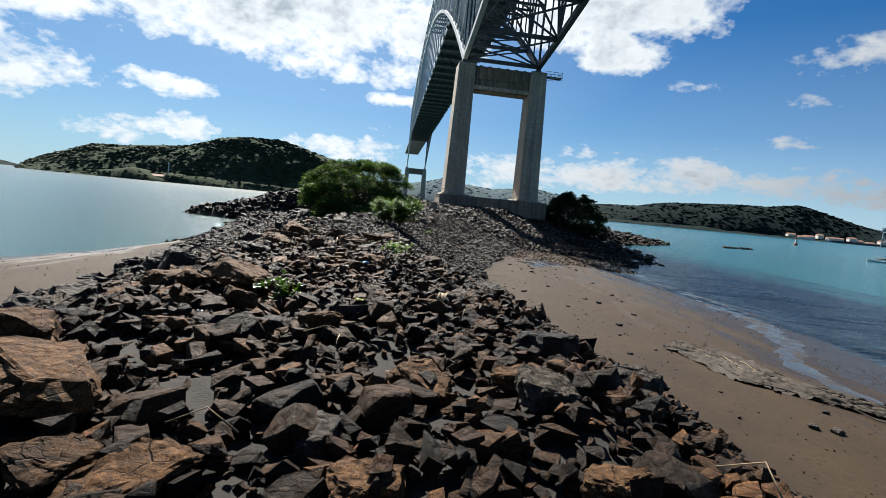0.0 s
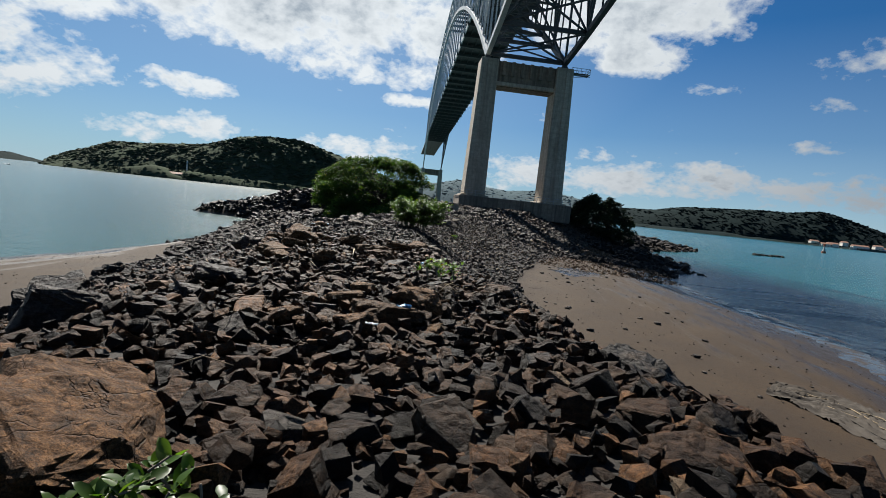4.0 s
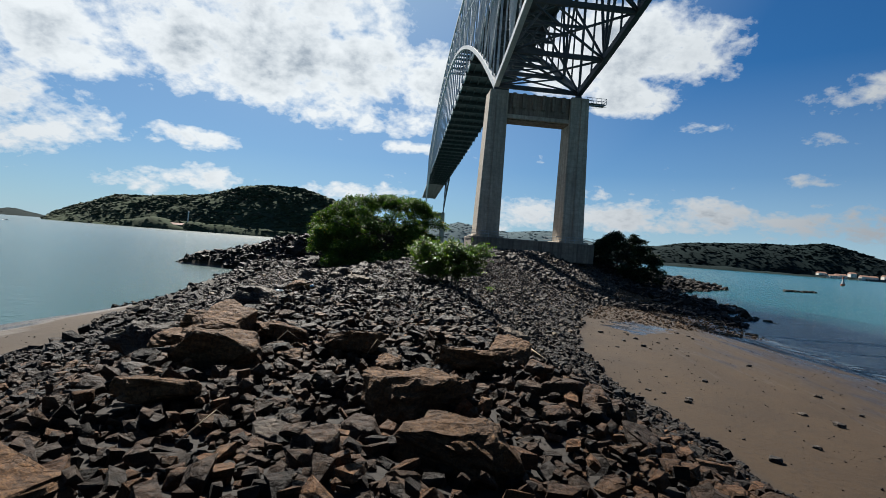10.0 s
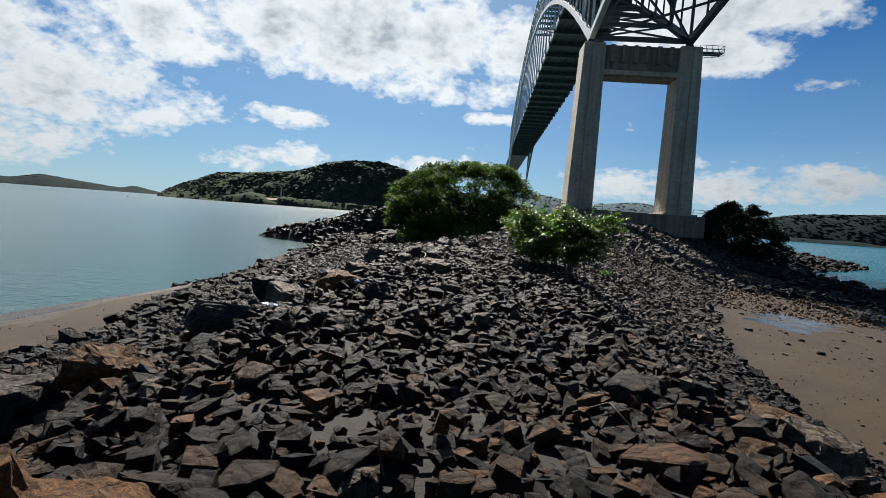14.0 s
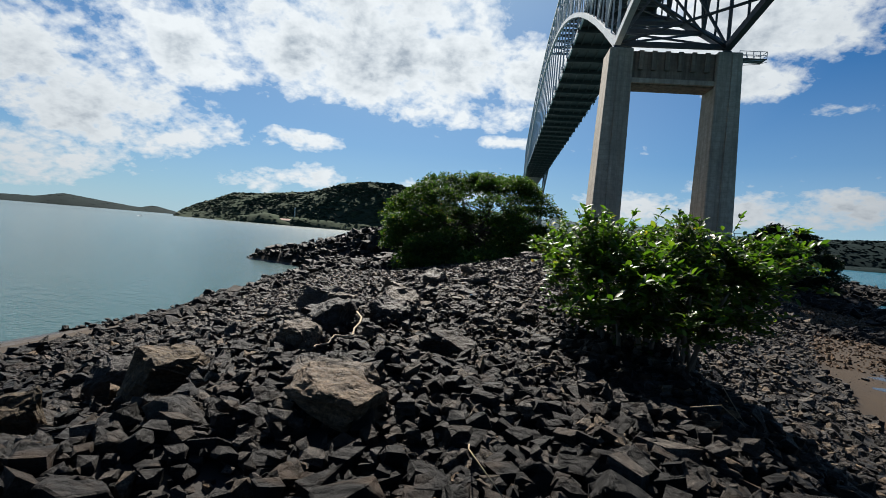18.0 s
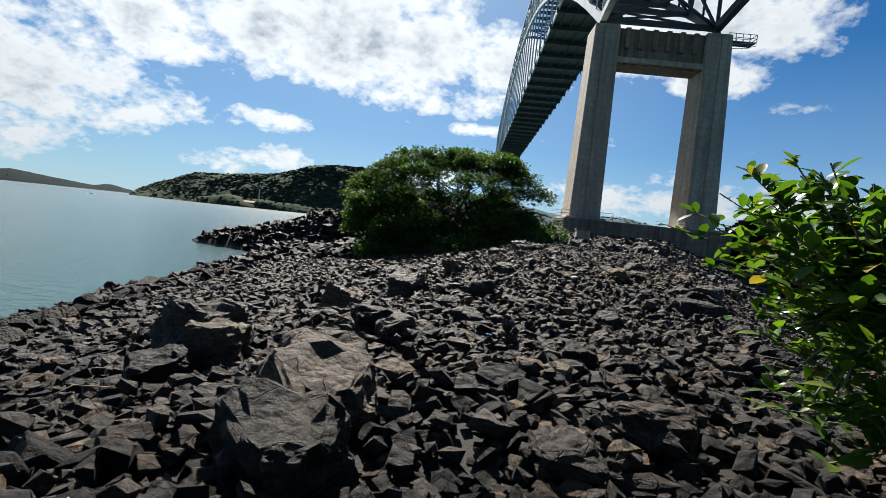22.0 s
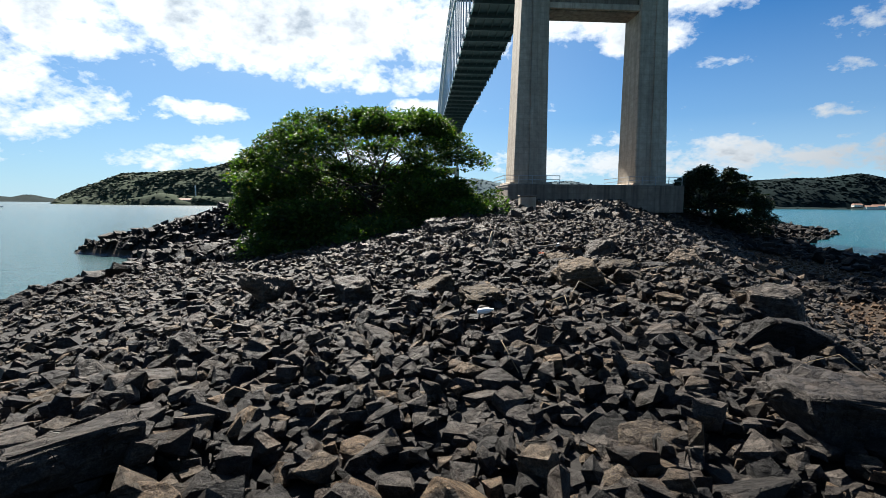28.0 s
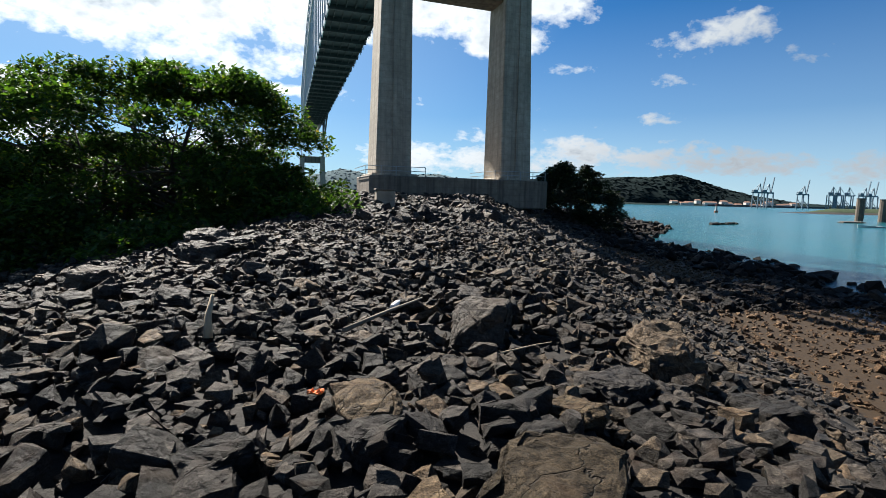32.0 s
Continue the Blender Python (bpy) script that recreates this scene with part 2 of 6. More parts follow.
def rock_material(name, per_object, browns, rough=0.6, cracks=0.0):
    def build(nt, p):
        g = place(nt)
        if per_object:
            rnd = nt.nodes.new("ShaderNodeObjectInfo").outputs["Random"]
        else:
            rnd = nt.nodes.new("ShaderNodeNewGeometry").outputs["Random Per Island"]
        cell = ramp(nt, rnd, browns)
        flat = nt.nodes.new("ShaderNodeMapping")
        flat.inputs["Scale"].default_value, flat.inputs["Rotation"].default_value = (1.0, 1.0, 5.0), (0.35, 0.2, 0.0)
        nt.links.new(g, flat.inputs[0])
        n1, n2, n3 = noise_tex(nt, g, 2.6, 4.0), noise_tex(nt, g, 30.0, 8.0, 0.72), noise_tex(nt, flat.outputs[0], 7.0, 6.0, 0.65)
        chips = node(nt, "ShaderNodeTexVoronoi", Scale=13.0)
        nt.links.new(g, chips.inputs["Vector"])
        tone = ramp(nt, math_node(nt, "ADD", math_node(nt, "MULTIPLY", n2, 0.6), math_node(nt, "MULTIPLY", n3, 0.4)), [(0.36, 0.25), (0.5, 0.95), (0.64, 2.1)])
        speck = ramp(nt, noise_tex(nt, g, 140.0, 3.0, 0.6), [(0.36, 0.55), (0.64, 1.5)])
        c = mix(nt, 1.0, mix(nt, 1.0, cell, tone, "MULTIPLY"), speck, "MULTIPLY")
        rust = ramp(nt, n1, [(0.54, 0.0), (0.70, 0.45)])
        c = mix(nt, rust, c, (0.064, 0.037, 0.019))
        hgt = math_node(nt, "ADD", math_node(nt, "MULTIPLY", n2, 0.45), math_node(nt, "MULTIPLY", n3, 0.5))
        hgt = math_node(nt, "ADD", hgt, math_node(nt, "MULTIPLY", chips.outputs["Distance"], -0.55))
        if cracks:
            bent = noise_tex(nt, g, 1.6, 5.0)
            shift = nt.nodes.new("ShaderNodeVectorMath")
            shift.operation = "MULTIPLY_ADD"
            nt.links.new(bent, shift.inputs[0])
            shift.inputs[1].default_value = (0.9, 0.7, 1.1)
            nt.links.new(g, shift.inputs[2])
            edge = node(nt, "ShaderNodeTexVoronoi", Scale=cracks)
            edge.feature = "DISTANCE_TO_EDGE"
            nt.links.new(shift.outputs[0], edge.inputs["Vector"])
            gap = ramp(nt, edge.outputs["Distance"], [(0.0, 0.0), (0.012, 1.0)])
            c = mix(nt, math_node(nt, "MAXIMUM", gap, 0.6), (0.006, 0.005, 0.004), c)
            hgt = math_node(nt, "ADD", hgt, math_node(nt, "MULTIPLY", gap, 0.4))
        nt.links.new(c, p.inputs["Base Color"])
        nt.links.new(math_node(nt, "ADD", rough - 0.14, math_node(nt, "MULTIPLY", n2, 0.28)), p.inputs["Roughness"])
        p.inputs["Specular IOR Level"].default_value = 0.11
        bump(nt, p, hgt, 1.0, 0.075)

    return material(name, build)


GREY_MIX = [(0.0, (0.0116, 0.0108, 0.0099)), (0.3, (0.0292, 0.0254, 0.0226)), (0.55, (0.0572, 0.0478, 0.0396)), (0.72, (0.0184, 0.0160, 0.0144)), (0.88, (0.0738, 0.0559, 0.0391)), (1.0, (0.0932, 0.0619, 0.0356))]
WARM_MIX = [(0.0, (0.0040, 0.0030, 0.0023)), (0.2, (0.0128, 0.0082, 0.0052)), (0.36, (0.0394, 0.0194, 0.0083)), (0.48, (0.0084, 0.0058, 0.0042)), (0.62, (0.0571, 0.0262, 0.0102)), (0.76, (0.0211, 0.0125, 0.0075)), (0.9, (0.0709, 0.0331, 0.0127)), (1.0, (0.0965, 0.0463, 0.0187))]
BROWN_MIX = [(0.0, (0.0506, 0.0266, 0.0114)), (0.45, (0.0924, 0.0466, 0.0190)), (0.8, (0.0700, 0.0343, 0.0140)), (1.0, (0.1098, 0.0594, 0.0263))]
ROCK = rock_material("broken basalt", False, GREY_MIX)
ROCK_WARM = rock_material("broken basalt with brown stones", False, WARM_MIX)
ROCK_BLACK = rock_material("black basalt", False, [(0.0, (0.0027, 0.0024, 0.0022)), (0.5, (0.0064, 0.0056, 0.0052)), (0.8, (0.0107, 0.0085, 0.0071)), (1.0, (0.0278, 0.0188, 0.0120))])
PEBBLE = rock_material("brown pebbles", False, [(0.0, (0.040, 0.023, 0.012)), (0.5, (0.082, 0.047, 0.024)), (1.0, (0.11, 0.070, 0.040))])
ROCK_ONE = rock_material("single basalt", True, [(k, tuple(v * 1.1 for v in c)) for k, c in GREY_MIX], 0.6, 3.1)
ROCK_BROWN = rock_material("brown boulder", True, BROWN_MIX, 0.72, 2.3)
ROCK_OLIVE = rock_material("olive brown boulder", True, [(0.0, (0.0306, 0.0225, 0.0135)), (0.5, (0.0594, 0.0423, 0.0243)), (1.0, (0.0810, 0.0558, 0.0324))], 0.66, 2.6)
ROCK_WET = rock_material("dark shore rock", False, [(0.0, (0.0056, 0.0056, 0.0056)), (0.7, (0.0136, 0.0120, 0.0112)), (1.0, (0.0256, 0.0192, 0.0144))], 0.68)


def build_ground(nt, p):
    g = place(nt)
    sep = nt.nodes.new("ShaderNodeSeparateXYZ")
    nt.links.new(g, sep.inputs[0])
    n1, n2, n3 = noise_tex(nt, g, 0.35, 4.0), noise_tex(nt, g, 5.0, 8.0, 0.65), noise_tex(nt, g, 60.0, 4.0)
    sand = ramp(nt, n1, [(0.3, (0.0232, 0.0137, 0.0065)), (0.7, (0.0375, 0.0228, 0.0105))])
    sand = mix(nt, ramp(nt, n2, [(0.5, 0.0), (0.68, 0.8)]), sand, (0.016, 0.011, 0.0070))
    # near black: the shade in the gaps between stones is put into this colour
    gravel = ramp(nt, n2, [(0.3, (0.008, 0.0075, 0.007)), (0.7, (0.026, 0.022, 0.019))])
    high = ramp(nt, math_node(nt, "ADD", sep.outputs[2], math_node(nt, "MULTIPLY", n1, 0.3)), [(0.78, 0.0), (0.92, 1.0)])
    c = mix(nt, high, sand, gravel)
    along = nt.nodes.new("ShaderNodeMapping")
    along.inputs["Scale"].default_value, along.inputs["Rotation"].default_value = (0.9, 0.16, 1.0), (0, 0, 0.28)
    nt.links.new(g, along.inputs[0])
    film = noise_tex(nt, along.outputs[0], 1.0, 8.0, 0.66, 0.5)
    wet = ramp(nt, math_node(nt, "ADD", sep.outputs[2], math_node(nt, "MULTIPLY", math_node(nt, "SUBTRACT", film, 0.3), 0.9)), [(0.28, 1.0), (0.52, 0.0)])
    c = mix(nt, math_node(nt, "MULTIPLY", wet, 0.6), c, (0.026, 0.021, 0.017))
    nt.links.new(c, p.inputs["Base Color"])
    r = nt.nodes.new("ShaderNodeMapRange")
    nt.links.new(wet, r.inputs[0])
    r.inputs[3].default_value, r.inputs[4].default_value = 0.85, 0.24
    nt.links.new(r.outputs[0], p.inputs["Roughness"])
    p.inputs["Specular IOR Level"].default_value = 0.2
    bump(nt, p, math_node(nt, "ADD", math_node(nt, "MULTIPLY", n2, 0.7), math_node(nt, "MULTIPLY", n3, 0.3)), 0.6, 0.05)


GROUND = material("sand and gravel", build_ground)


def build_water(nt, p):
    g = place(nt)
    mapn = nt.nodes.new("ShaderNodeMapping")
    mapn.inputs["Scale"].default_value = (0.45, 1.0, 1.0)
    mapn.inputs["Rotation"].default_value = (0, 0, 0.3)
    nt.links.new(g, mapn.inputs[0])
    sep = nt.nodes.new("ShaderNodeSeparateXYZ")
    nt.links.new(g, sep.inputs[0])
    side = ramp(nt, math_node(nt, "ADD", math_node(nt, "MULTIPLY", sep.outputs[0], 0.004), 0.5), [(0.3, (0.024, 0.057, 0.057)), (0.55, (0.020, 0.075, 0.078)), (0.66, (0.008, 0.078, 0.092))])
    n1 = noise_tex(nt, mapn.outputs[0], 0.05, 3.0)
    c = mix(nt, ramp(nt, n1, [(0.35, 0.0), (0.65, 0.35)]), side, (0.03, 0.07, 0.075))
    p.inputs["IOR"].default_value = 1.33
    p.inputs["Specular IOR Level"].default_value = 0.35
    # streaks of thin water over the mud in the lee of the causeway
    mud = nt.nodes.new("ShaderNodeMapping")
    mud.inputs["Scale"].default_value, mud.inputs["Rotation"].default_value = (0.05, 0.22, 1.0), (0, 0, -0.95)
    nt.links.new(g, mud.inputs[0])
    streak = ramp(nt, noise_tex(nt, mud.outputs[0], 1.0, 9.0, 0.68, 0.7), [(0.46, 0.0), (0.60, 1.0)])
    lee = math_node(nt, "MULTIPLY", ramp(nt, math_node(nt, "MULTIPLY", sep.outputs[0], 0.01), [(0.04, 0.0), (0.08, 1.0), (0.26, 0.9), (0.38, 0.0)]), ramp(nt, math_node(nt, "MULTIPLY", sep.outputs[1], 0.01), [(0.0, 1.0), (0.58, 1.0), (0.85, 0.0)]))
    mask = math_node(nt, "MULTIPLY", streak, lee)
    c = mix(nt, lee, c, (0.018, 0.028, 0.042))
    c = mix(nt, mask, c, (0.020, 0.019, 0.019))
    nt.links.new(c, p.inputs["Base Color"])
    nt.links.new(math_node(nt, "ADD", math_node(nt, "ADD", ramp(nt, math_node(nt, "ADD", math_node(nt, "MULTIPLY", sep.outputs[0], 0.01), 0.5), [(0.2, 0.18), (0.45, 0.14)]), ramp(nt, math_node(nt, "MULTIPLY", sep.outputs[1], 0.001), [(0.12, 0.0), (0.5, 0.07)])), math_node(nt, "MULTIPLY", mask, 0.25)), p.inputs["Roughness"])
    w1, w2 = noise_tex(nt, mapn.outputs[0], 1.1, 4.0, 0.6), noise_tex(nt, mapn.outputs[0], 5.0, 3.0, 0.6)
    bump(nt, p, math_node(nt, "ADD", math_node(nt, "MULTIPLY", w1, 0.75), math_node(nt, "MULTIPLY", w2, 0.25)), 0.85, 0.3)


WATER = material("sea water", build_water)


def build_thin_water(nt, p):
    """A film of tide water that lets the mud show, broken by ripple marks."""
    g = place(nt)
    n1, n2 = noise_tex(nt, g, 0.9, 6.0, 0.65, 0.6), noise_tex(nt, g, 7.0, 4.0)
    nt.links.new(ramp(nt, n1, [(0.35, (0.030, 0.027, 0.024)), (0.65, (0.046, 0.034, 0.023))]), p.inputs["Base Color"])
    nt.links.new(ramp(nt, n1, [(0.46, 0.12), (0.60, 0.5)]), p.inputs["Roughness"])
    p.inputs["IOR"].default_value = 1.33
    bump(nt, p, n2, 0.25, 0.03)


THIN_WATER = material("thin tide water", build_thin_water)


def concrete(name, colour, stain, amount):
    """Old concrete with board marks, blotches and dark streaks that ran down it."""

    def build(nt, p):
        g = place(nt)
        runs = nt.nodes.new("ShaderNodeMapping")
        runs.inputs["Scale"].default_value = (1.6, 1.6, 0.06)
        nt.links.new(g, runs.inputs[0])
        n1, n2, n3 = noise_tex(nt, g, 1.4, 7.0, 0.65), noise_tex(nt, runs.outputs[0], 1.0, 6.0, 0.65), noise_tex(nt, g, 0.16, 3.0)
        c = ramp(nt, n1, [(0.3, tuple(v * 0.72 for v in colour)), (0.7, tuple(v * 1.25 for v in colour))])
        c = mix(nt, math_node(nt, "MULTIPLY", ramp(nt, n2, [(0.46, 0.0), (0.64, 1.0)]), amount), c, stain)
        c = mix(nt, ramp(nt, n3, [(0.45, 0.0), (0.7, 0.4)]), c, stain)
        lift = node(nt, "ShaderNodeTexWave", Scale=0.42, Distortion=0.6)
        lift.bands_direction = "Z"
        nt.links.new(g, lift.inputs["Vector"])
        c = mix(nt, ramp(nt, lift.outputs["Fac"], [(0.0, 0.3), (0.04, 0.0)]), c, stain)
        nt.links.new(c, p.inputs["Base Color"])
        p.inputs["Roughness"].default_value = 0.88
        bump(nt, p, n1, 0.5, 0.04)

    return material(name, build)


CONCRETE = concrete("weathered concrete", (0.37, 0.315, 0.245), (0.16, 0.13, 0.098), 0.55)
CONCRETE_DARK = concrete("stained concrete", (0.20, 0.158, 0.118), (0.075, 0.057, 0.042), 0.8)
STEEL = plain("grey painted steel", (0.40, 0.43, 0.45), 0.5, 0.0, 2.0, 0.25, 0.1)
# the bridge's shade put into its colour; also used for dark fittings and windows
STEEL_DARK = plain("dark and shaded steel", (0.045, 0.048, 0.052), 0.6, 0.0, 2.0, 0.3, 0.1)
RAIL = plain("galvanised rail", (0.30, 0.31, 0.31), 0.5, 0.6, 8.0, 0.2, 0.1)


def leaf_material(name, a, b, c3, glow=0.35, rough=0.55, gloss=0.22):
    def build(nt, p):
        rnd = nt.nodes.new("ShaderNodeNewGeometry").outputs["Random Per Island"]
        col = ramp(nt, rnd, [(0.0, a), (0.6, b), (0.96, c3), (1.0, (0.22, 0.15, 0.03))])
        n1 = noise_tex(nt, place(nt), 0.7, 3.0)
        col = mix(nt, 1.0, col, ramp(nt, n1, [(0.3, 0.6), (0.7, 1.25)]), "MULTIPLY")
        nt.links.new(col, p.inputs["Base Color"])
        p.inputs["Roughness"].default_value = rough
        p.inputs["Specular IOR Level"].default_value = gloss
        tr = nt.nodes.new("ShaderNodeBsdfTranslucent")
        warm = mix(nt, 1.0, col, (1.5, 1.7, 0.55), "MULTIPLY")
        nt.links.new(warm, tr.inputs[0])
        mx = nt.nodes.new("ShaderNodeMixShader")
        mx.inputs[0].default_value = glow
        nt.links.new(p.outputs[0], mx.inputs[1])
        nt.links.new(tr.outputs[0], mx.inputs[2])
        out = [n for n in nt.nodes if n.bl_idname == "ShaderNodeOutputMaterial"][0]
        nt.links.new(mx.outputs[0], out.inputs[0])

    return material(name, build)


LEAF = leaf_material("mangrove leaf", (0.0155, 0.0363, 0.0084), (0.0325, 0.0693, 0.0134), (0.0667, 0.1138, 0.0202), 0.42)
LEAF_NEAR = leaf_material("glossy shrub leaf", (0.0289, 0.0680, 0.0102), (0.0527, 0.1062, 0.0136), (0.1020, 0.1573, 0.0221), 0.42, 0.42, 0.3)
# the thicket stands in shade, which is put into this leaf colour
LEAF_DARK = leaf_material("mangrove leaf with shade in its colour", (0.0070, 0.0150, 0.0050), (0.0115, 0.0235, 0.0075), (0.0180, 0.0320, 0.0090), 0.15)


def woods_material(name, tones, bare):
    """Tree tops far off, with dry and bare crowns among them."""

    def build(nt, p):
        g = place(nt)
        rnd = nt.nodes.new("ShaderNodeNewGeometry").outputs["Random Per Island"]
        col = ramp(nt, rnd, tones)
        n1, n2 = noise_tex(nt, g, 0.25, 6.0, 0.7), noise_tex(nt, g, 0.02, 3.0)
        col = mix(nt, 1.0, col, ramp(nt, n1, [(0.3, 0.7), (0.7, 1.25)]), "MULTIPLY")
        col = mix(nt, ramp(nt, n2, [(0.45, 0.0), (0.7, 0.25)]), col, bare)
        nt.links.new(col, p.inputs["Base Color"])
        p.inputs["Roughness"].default_value, p.inputs["Specular IOR Level"].default_value = 1.0, 0.05
        bump(nt, p, n1, 0.3, 1.5)
        tr = nt.nodes.new("ShaderNodeBsdfTranslucent")
        nt.links.new(col, tr.inputs[0])
        mx = nt.nodes.new("ShaderNodeMixShader")
        mx.inputs[0].default_value = 0.08
        nt.links.new(p.outputs[0], mx.inputs[1])
        nt.links.new(tr.outputs[0], mx.inputs[2])
        out = [n for n in nt.nodes if n.bl_idname == "ShaderNodeOutputMaterial"][0]
        nt.links.new(mx.outputs[0], out.inputs[0])

    return material(name, build)


WOODS = woods_material("hill forest", [(0.0, (0.0318, 0.0481, 0.0304)), (0.5, (0.0431, 0.0616, 0.0365)), (0.85, (0.0562, 0.0673, 0.0426)), (1.0, (0.0768, 0.0712, 0.0548))], (0.0562, 0.0558, 0.0426))
# haze and the shade between crowns are put into these dark bluish tones
WOODS_FAR = woods_material("distant forest with haze in its colour", [(0.0, (0.0047, 0.0115, 0.0127)), (0.6, (0.0073, 0.0160, 0.0161)), (1.0, (0.0125, 0.0217, 0.0195))], (0.0104, 0.0179, 0.0187))
# the blue of far haze is put into the ridge's base colour
RIDGE = woods_material("distant ridge tinted for haze", [(0.0, (0.060, 0.092, 0.105)), (1.0, (0.080, 0.112, 0.122))], (0.074, 0.104, 0.114))
BARK = plain("grey bark", (0.13, 0.105, 0.08), 0.9, 0.0, 14.0, 0.4, 0.6)
BARK_DARK = plain("dark mangrove bark", (0.045, 0.036, 0.028), 0.9, 0.0, 14.0, 0.4, 0.6)
DRIFT = plain("bleached driftwood", (0.34, 0.26, 0.17), 0.85, 0.0, 18.0, 0.2, 0.5)


# ---- mesh helpers ----
def part(name, bm, mat, parent=None, label=""):
    me = bpy.data.meshes.new(name)
    bm.to_mesh(me)
    bm.free()
    me.materials.append(mat)
    ob = new(name, me)
    ob.parent = parent
    if label:
        ob["label"] = label
    return ob


def raw(name, verts, faces, mat, parent=None, label="", smooth=False):
    me = bpy.data.meshes.new(name)
    verts = np.asarray(verts, dtype=np.float32)
    faces = np.asarray(faces, dtype=np.int32)
    me.vertices.add(len(verts))
    me.vertices.foreach_set("co", verts.ravel())
    k = faces.shape[1]
    me.loops.add(faces.size)
    me.loops.foreach_set("vertex_index", faces.ravel())
    me.polygons.add(len(faces))
    me.polygons.foreach_set("loop_start", np.arange(0, faces.size, k, dtype=np.int32))
    me.update(calc_edges=True)
    me.polygons.foreach_set("use_smooth", np.full(len(faces), smooth))
    me.validate()
    me.materials.append(mat)
    ob = new(name, me)
    ob.parent = parent
    if label:
        ob["label"] = label
    return ob


def empty(name, at=(0, 0, 0)):
    ob = new(name)
    ob.location = at
    return ob


def box_bm(sx, sy, sz, at=(0, 0, 0), bevel=0.0, taper=1.0):
    bm = bmesh.new()
    bmesh.ops.create_cube(bm, size=1.0)
    for v in bm.verts:
        k = taper if v.co.z > 0 else 1.0
        v.co = Vector((v.co.x * sx * k + at[0], v.co.y * sy * k + at[1], v.co.z * sz + at[2]))
    if bevel:
        bmesh.ops.bevel(bm, geom=bm.edges[:], offset=bevel, segments=1, affect="EDGES")
    return bm


def bar_bm(a, b, wide, deep=None, sides=4, bm=None):
    """A straight bar from a to b, of a square or round section."""
    bm = bm or bmesh.new()
    a, b = Vector(a), Vector(b)
    d = (b - a).normalized()
    up = Vector((0, 0, 1)) if abs(d.z) < 0.95 else Vector((0, 1, 0))
    s = d.cross(up).normalized()
    t = s.cross(d)
    deep = deep or wide
    ring = []
    for end in (a, b):
        if sides == 4:
            ring.append([bm.verts.new(end + s * x * wide / 2 + t * y * deep / 2) for x, y in ((-1, -1), (1, -1), (1, 1), (-1, 1))])
        else:
            ring.append([bm.verts.new(end + s * math.cos(q) * wide / 2 + t * math.sin(q) * deep / 2) for q in (2 * math.pi * i / sides for i in range(sides))])
    n = len(ring[0])
    for i in range(n):
        bm.faces.new((ring[0][i], ring[0][(i + 1) % n], ring[1][(i + 1) % n], ring[1][i]))
    bm.faces.new(ring[0][::-1])
    bm.faces.new(ring[1])
    return bm


def tube_bm(points, radii, sides=7):
    """A bent, tapering stem through the points."""
    bm = bmesh.new()
    rings = []
    pts = [Vector(p) for p in points]
    for i, p in enumerate(pts):
        d = (pts[min(i + 1, len(pts) - 1)] - pts[max(i - 1, 0)]).normalized()
        s = d.cross(Vector((0.3, 0.2, 1))).normalized()
        t = s.cross(d)
        rings.append([bm.verts.new(p + (s * math.cos(q) + t * math.sin(q)) * radii[i]) for q in (2 * math.pi * j / sides for j in range(sides))])
    for r0, r1 in zip(rings, rings[1:]):
        for j in range(sides):
            f = bm.faces.new((r0[j], r0[(j + 1) % sides], r1[(j + 1) % sides], r1[j]))
            f.smooth = True
    bm.faces.new(rings[0][::-1])
    bm.faces.new(rings[-1])
    return bm


def scatter(template, at, size, yaw, tilt=None, roll=None):
    """Copies of a template (verts, faces) joined into one pair of arrays. size: n x 3."""
    tv, tf = template
    n = len(at)
    v = tv[None] * size[:, None, :]
    if roll is not None:
        c, s = np.cos(roll)[:, None], np.sin(roll)[:, None]
        v = np.stack([v[..., 0] * c + v[..., 2] * s, v[..., 1], -v[..., 0] * s + v[..., 2] * c], -1)
    if tilt is not None:
        c, s = np.cos(tilt)[:, None], np.sin(tilt)[:, None]
        v = np.stack([v[..., 0], v[..., 1] * c - v[..., 2] * s, v[..., 1] * s + v[..., 2] * c], -1)
    c, s = np.cos(yaw)[:, None], np.sin(yaw)[:, None]
    v = np.stack([v[..., 0] * c - v[..., 1] * s, v[..., 0] * s + v[..., 1] * c, v[..., 2]], -1)
    v = v + at[:, None, :]
    f = tf[None] + (np.arange(n) * len(tv))[:, None, None]
    return v.reshape(-1, 3), f.reshape(-1, tf.shape[1])


def hull_template(rng, points, flat=0.7, bevel=0.0):
    """An angular broken stone, about one metre across, as triangles."""
    bm = bmesh.new()
    p = rng.normal(size=(points, 3))
    p /= np.linalg.norm(p, axis=1)[:, None]
    p *= rng.uniform(0.72, 1.0, size=(points, 1)) * 0.55
    p = np.sign(p) * np.abs(p) ** 0.82
    for q in p * (1.0, 0.78, flat):
        bm.verts.new(q)
    r = bmesh.ops.convex_hull(bm, input=bm.verts[:])
    bmesh.ops.delete(bm, geom=[g for g in r["geom_interior"] if isinstance(g, bmesh.types.BMVert)], context="VERTS")
    if bevel:
        bmesh.ops.bevel(bm, geom=bm.edges[:], offset=bevel, segments=1, affect="EDGES")
    bmesh.ops.triangulate(bm, faces=bm.faces[:])
    bm.verts.index_update()
    v = np.array([tuple(x.co) for x in bm.verts])
    f = np.array([[x.index for x in fc.verts] for fc in bm.faces])
    bm.free()
    return v, f


